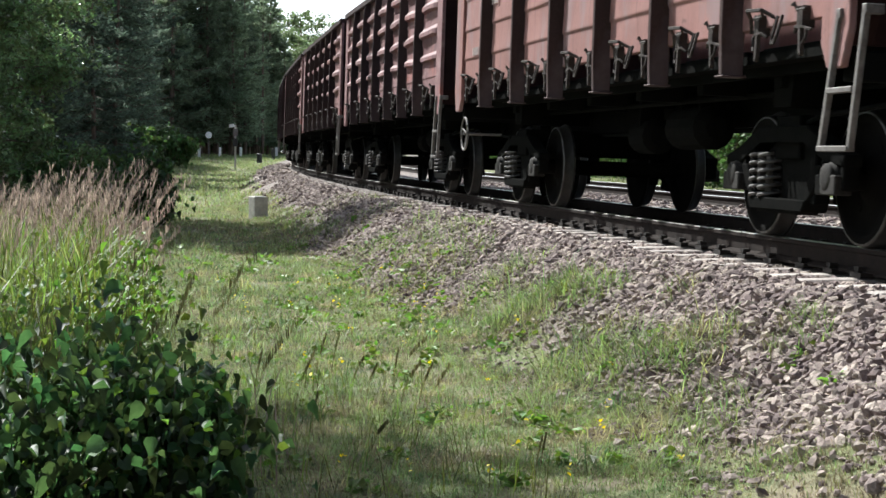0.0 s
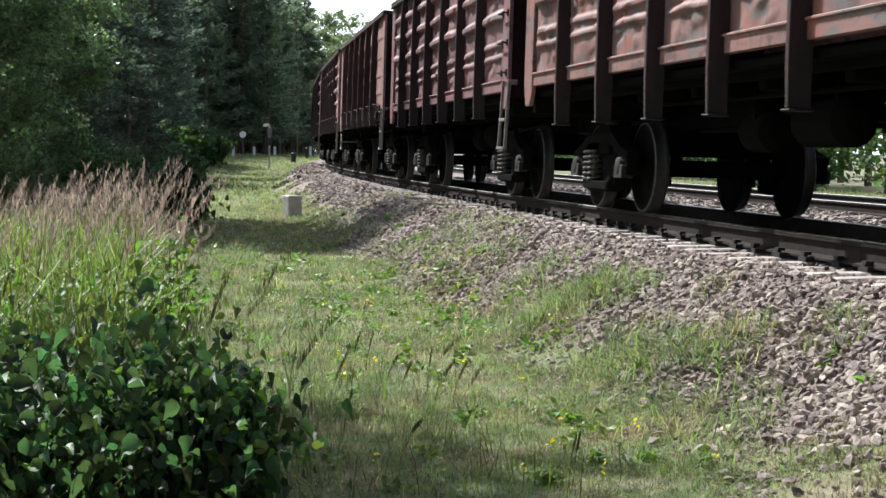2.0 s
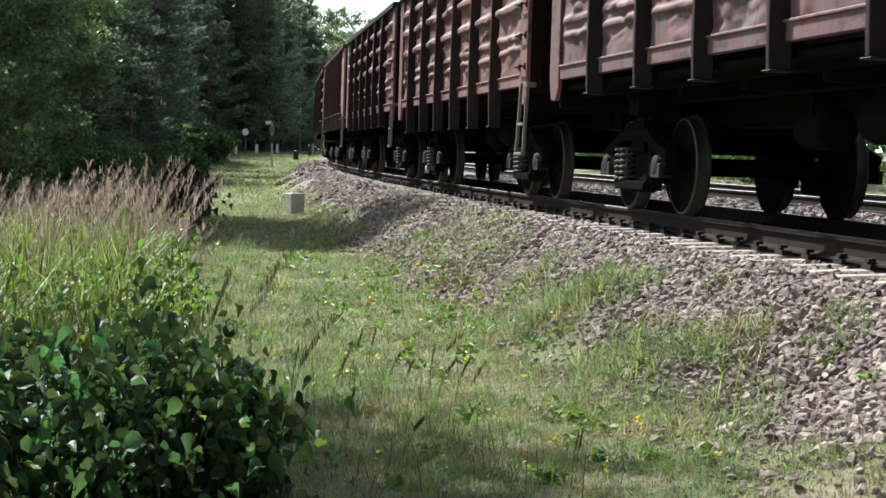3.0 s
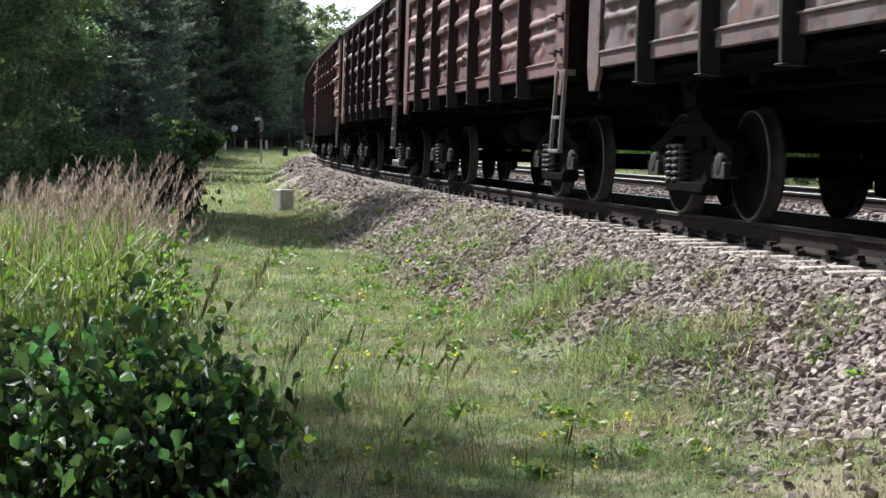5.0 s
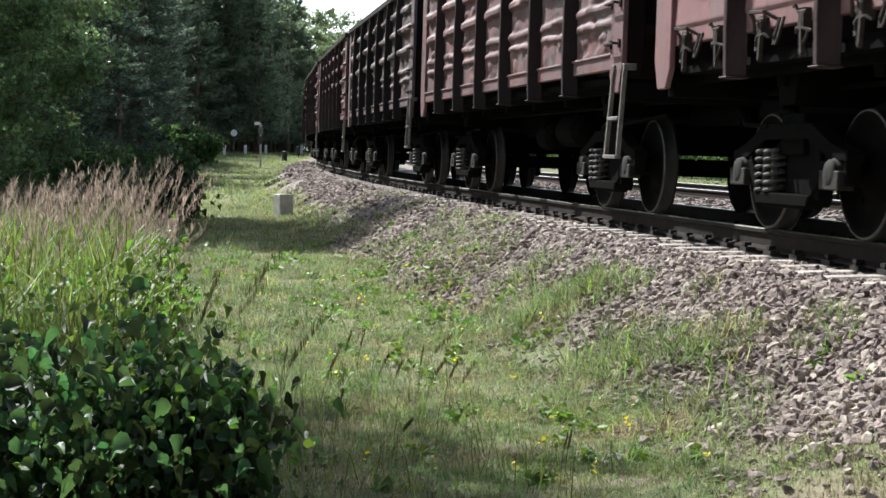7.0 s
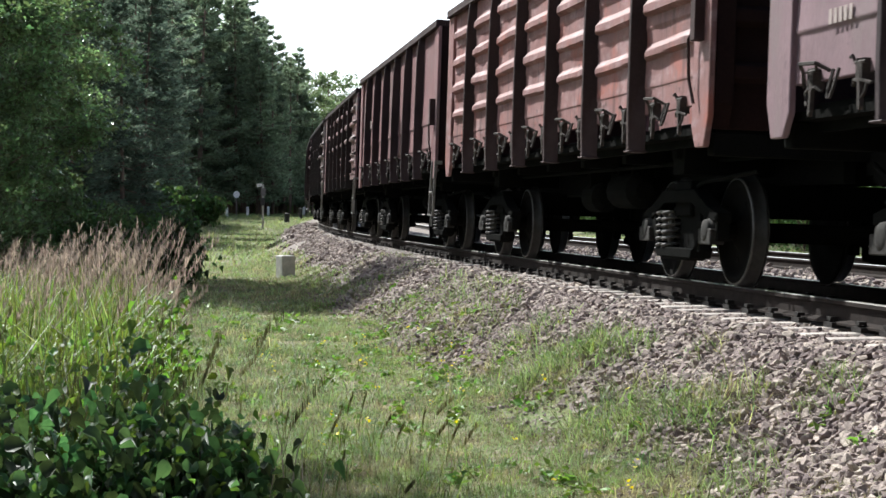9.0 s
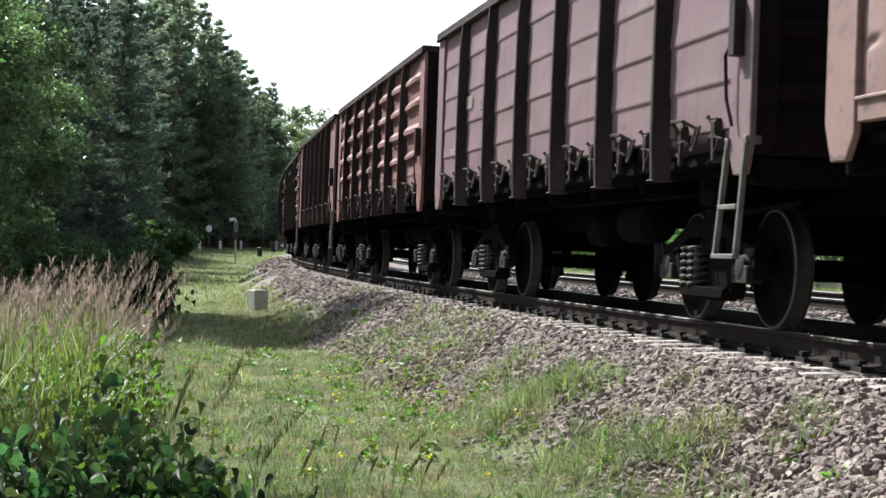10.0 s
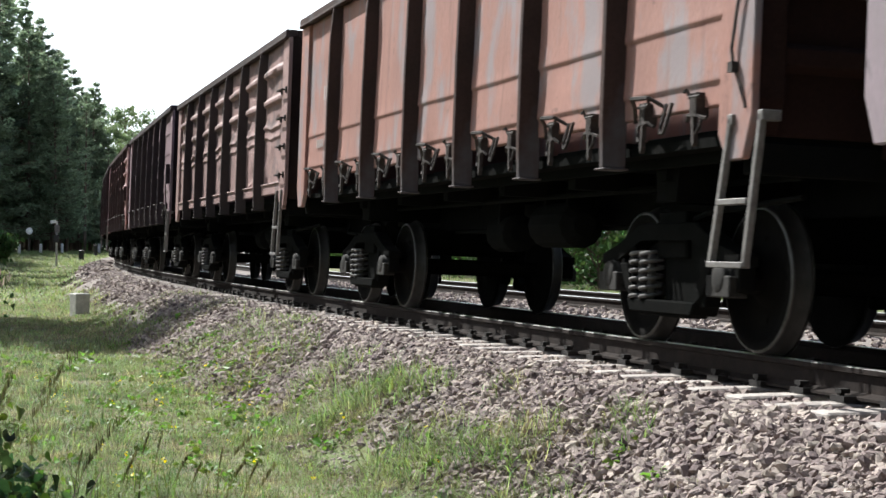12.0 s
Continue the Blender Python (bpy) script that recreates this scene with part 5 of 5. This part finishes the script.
        broad(p.x, p.y, rng.choice((0, 1)), rng.uniform(0.8, 1.0))
    # pale trees that close the view over the far wagons
    for s, lat, size in ((222, 10.8, 1.4), (215, 13.0, 1.2), (226, 8.8, 1.2), (232, 8.0, 1.25), (238, 10.0, 1.3), (205, 14.5, 0.95), (212, 11.2, 1.0)):
        p = on_track(s, lat)
        broad(p.x, p.y, 2, size)
    # unseen trees added beside and behind the viewer to hold back sky light
    for s in range(-64, 44, 8):
        for lat in (15, 21):
            p = on_track(s + rng.uniform(-2, 2), lat + rng.uniform(-1.5, 2))
            if p.x < -0.12 * p.y - 5:
                conifer(p.x, p.y, rng.choice((2, 0, 2, 1)), rng.uniform(0.9, 1.1))
    for x, y in ((-3, -14), (1, -17), (5, -22), (-7, -9), (9, -28), (-1, -24), (4, -33), (-8, -18)):
        conifer(x, y, 2, rng.uniform(0.9, 1.1))
    # more unseen conifers, added to darken the train's faces turned this way
    for s in range(-70, 12, 6):
        for lat in (-14, -19, -25):
            p = on_track(s + rng.uniform(-2, 2), lat + rng.uniform(-1.5, 1.5))
            conifer(p.x, p.y, rng.choice((2, 3, 2)), rng.uniform(0.95, 1.2))
    for s in range(-62, -14, 5):
        p = on_track(s + rng.uniform(-1, 1), rng.uniform(7.5, 10))
        conifer(p.x, p.y, rng.choice((2, 3)), rng.uniform(0.95, 1.15))
    # leafy trees close by
    for x, y, turn, size in ((-2.2, 30, 20, 0.56), (-3.3, 36, 140, 0.8), (-4.6, 35, 250, 0.9), (-4.2, 57, 70, 0.95)):
        tree("broadleaf_tree", "leafy dark green tree with low hanging branches", near_leaf, x, y, turn, size, "trees of the wood")
    for x, y, turn, size in ((-3.3, 41, 30, 1.0), (-6.6, 47, 160, 1.0), (-9.0, 42, 10, 0.9)):
        tree("broadleaf_tree", "tall broadleaf tree that shades the meadow", shade_tree, x, y, turn, size, "trees of the wood")
    tree("broadleaf_tree", "slim broadleaf tree beside the rank grass", broad_mesh(23, 13, 8.8, 1.8, 4200, 0.13, M_CANOPY), -3.5, 15.9, 80, 1.0, "trees of the wood")
    # the wood beyond the tracks
    s = 14.0
    while s < 210:
        p = on_track(s, -rng.uniform(19, 27))
        broad(p.x, p.y, rng.choice((0, 1, 2)), rng.uniform(0.7, 0.95))
        s += 7.5
    thicket = broad_mesh(14, 5, 0.2, 2.6, 5000, 0.2, M_CANOPY)
    for i in range(18):
        az, y = 1.4 + 0.29 * i, rng.uniform(186, 204)
        tree("hazel_bush", "dark undergrowth at the foot of the wood", thicket, y * math.tan(radians(az)), y, rng.uniform(0, 360), rng.uniform(0.9, 1.2), "trees of the wood")
    s = 12.0
    while s < 230:
        p = on_track(s, -rng.uniform(15, 18.5))
        tree("hazel_bush", "sunlit green hazel thicket beyond the tracks", thicket, p.x, p.y, rng.uniform(0, 360), rng.uniform(0.7, 1.1), "trees of the wood")
        s += 4.2


meadow()
bush("bramble_bush", "dark green bush of broad lobed leaves, in shade", -0.35, 6.9, 0.75, 0.7, 0.6, 3600, 0.056, 31, M_LEAF, 34)
bush("bramble_bush", "low end of a leafy green bush beside the grass", 0.3, 7.2, 0.22, 0.4, 0.5, 800, 0.06, 32, M_LEAF, 14)
bush("bramble_bush", "upright leafy shoots over a dark green bush", 0.22, 7.3, 0.22, 0.25, 0.92, 330, 0.062, 33, M_LEAF, 9)
bush("bramble_bush", "leafy green bush behind the rank grass", -1.5, 8.4, 0.8, 0.8, 0.8, 1500, 0.075, 34, M_LEAF, 18)
for cx, cy, seed in ((-0.75, 9.4, 51), (-0.1, 10.2, 52), (-1.0, 11.6, 53), (0.15, 12.0, 54), (-0.5, 13.4, 55), (0.35, 14.6, 56), (-1.3, 14.0, 57)):
    bush("nettle_clump", "bright green leafy weeds among tall grass", cx, cy, 0.4, 0.5, 0.62, 260, 0.05, seed, M_WEED, 10)
bush("vine_bush", "dark climbing bush at the end of the reeds", 1.15, 34, 0.3, 0.6, 1.22, 1400, 0.12, 35, M_LEAF, 16)
bush("wild_bush", "low green bushes under the trees", -0.6, 33.5, 1.2, 1.2, 1.45, 2400, 0.1, 36, M_CANOPY, 20)
bush("wild_bush", "low green bushes under the trees", 0.6, 35, 0.8, 1.0, 1.25, 1600, 0.1, 37, M_CANOPY, 16)
bush("wild_bush", "dark bushes at the foot of the wood", 5.4, 118, 1.6, 2.5, 2.6, 1800, 0.25, 38, M_CANOPY, 16)
bush("wild_bush", "dark bushes at the foot of the wood", 2.2, 88, 1.6, 2.5, 2.4, 1800, 0.22, 39, M_CANOPY, 16)
woods()


# ---------------------------------------------------------------- small things beside the line
def rests(s, lat, x_turn=0.0):
    p = on_track(s, lat)
    return pose(p.x, p.y, float(ground_z(s, lat)), 0, 0, x_turn)


def marker_block():
    bm = bmesh.new()
    box(bm, -0.17, 0.17, -0.17, 0.17, -0.08, 0.5)
    ob = new("concrete_marker", bm_mesh("concrete_marker", bm, M_CONC, 0.02))
    ob.matrix_basis = rests(38.5, 3.23, 20)
    tagged(ob, "squat weathered concrete marker block in the grass", "marker")


def sign_post():
    root = tagged(new("trackside_post"), "slim grey trackside post with small black and white plates", "sign post")
    root.matrix_basis = rests(112, 4.85, 10)
    bm = bmesh.new()
    tube(bm, [(0, 0, -0.2), (0, 0, 2.9)], 0.07, 8)
    part("pole", bm_mesh("pole", bm, M_CONC), root)
    bm = bmesh.new()
    box(bm, -0.16, 0.16, -0.1, -0.075, 2.15, 2.65)
    part("plate", bm_mesh("plate", bm, M_GREY, 0.005), root)
    bm = bmesh.new()
    box(bm, -0.2, 0.12, -0.13, -0.105, 1.5, 2.0)
    part("plate", bm_mesh("plate", bm, M_BLACK, 0.005), root, label="black plate")
    bm = bmesh.new()
    box(bm, -0.05, 0.3, -0.13, -0.105, 2.75, 2.95, pose(0, 0, 0, 0, -8, 0))
    part("plate", bm_mesh("plate", bm, M_WHITE, 0.005), root)


def stub(s, lat, h, r):
    bm = bmesh.new()
    tube(bm, [(0, 0, -0.1), (0, 0, h), (0, 0, h + 0.03)], r, 10, (r, r, r * 0.7))
    ob = new("stub_post", bm_mesh("stub_post", bm, M_BLACK))
    ob.matrix_basis = rests(s, lat)
    tagged(ob, "short black stub post in the grass", "post")


def crossing_sign():
    root = tagged(new("round_sign"), "round white sign on a thin pole before the wood", "sign")
    root.matrix_basis = rests(150, 10.5, 12)
    bm = bmesh.new()
    tube(bm, [(0, 0, -0.2), (0, 0, 2.2)], 0.035, 7)
    part("pole", bm_mesh("pole", bm, M_GREY), root)
    bm = bmesh.new()
    lathe_y(bm, [(-0.05, 0.3), (-0.06, 0.28), (-0.03, 0.28), (-0.035, 0.3)], 20)
    part("plate", bm_mesh("plate", bm, M_WHITE), root, pose(0, 0, 1.9))


def guard_posts():
    bm = bmesh.new()
    box(bm, -0.11, 0.11, -0.11, 0.11, -0.1, 0.85)
    me = bm_mesh("guard_post", bm, M_WHITE, 0.03)
    for s, lat in ((150, 9.5), (152, 7.9), (154, 4.9), (150, 3.0), (152, 2.4), (146, 10.8), (143, 11.6)):
        ob = new("guard_post", me)
        ob.matrix_basis = rests(s, lat)
        tagged(ob, "short white guard post at the crossing", "post", "guard posts at the crossing")


marker_block()
sign_post()
stub(128, 4.2, 0.7, 0.2)
stub(140, 4.0, 0.9, 0.15)
crossing_sign()
guard_posts()

motions()
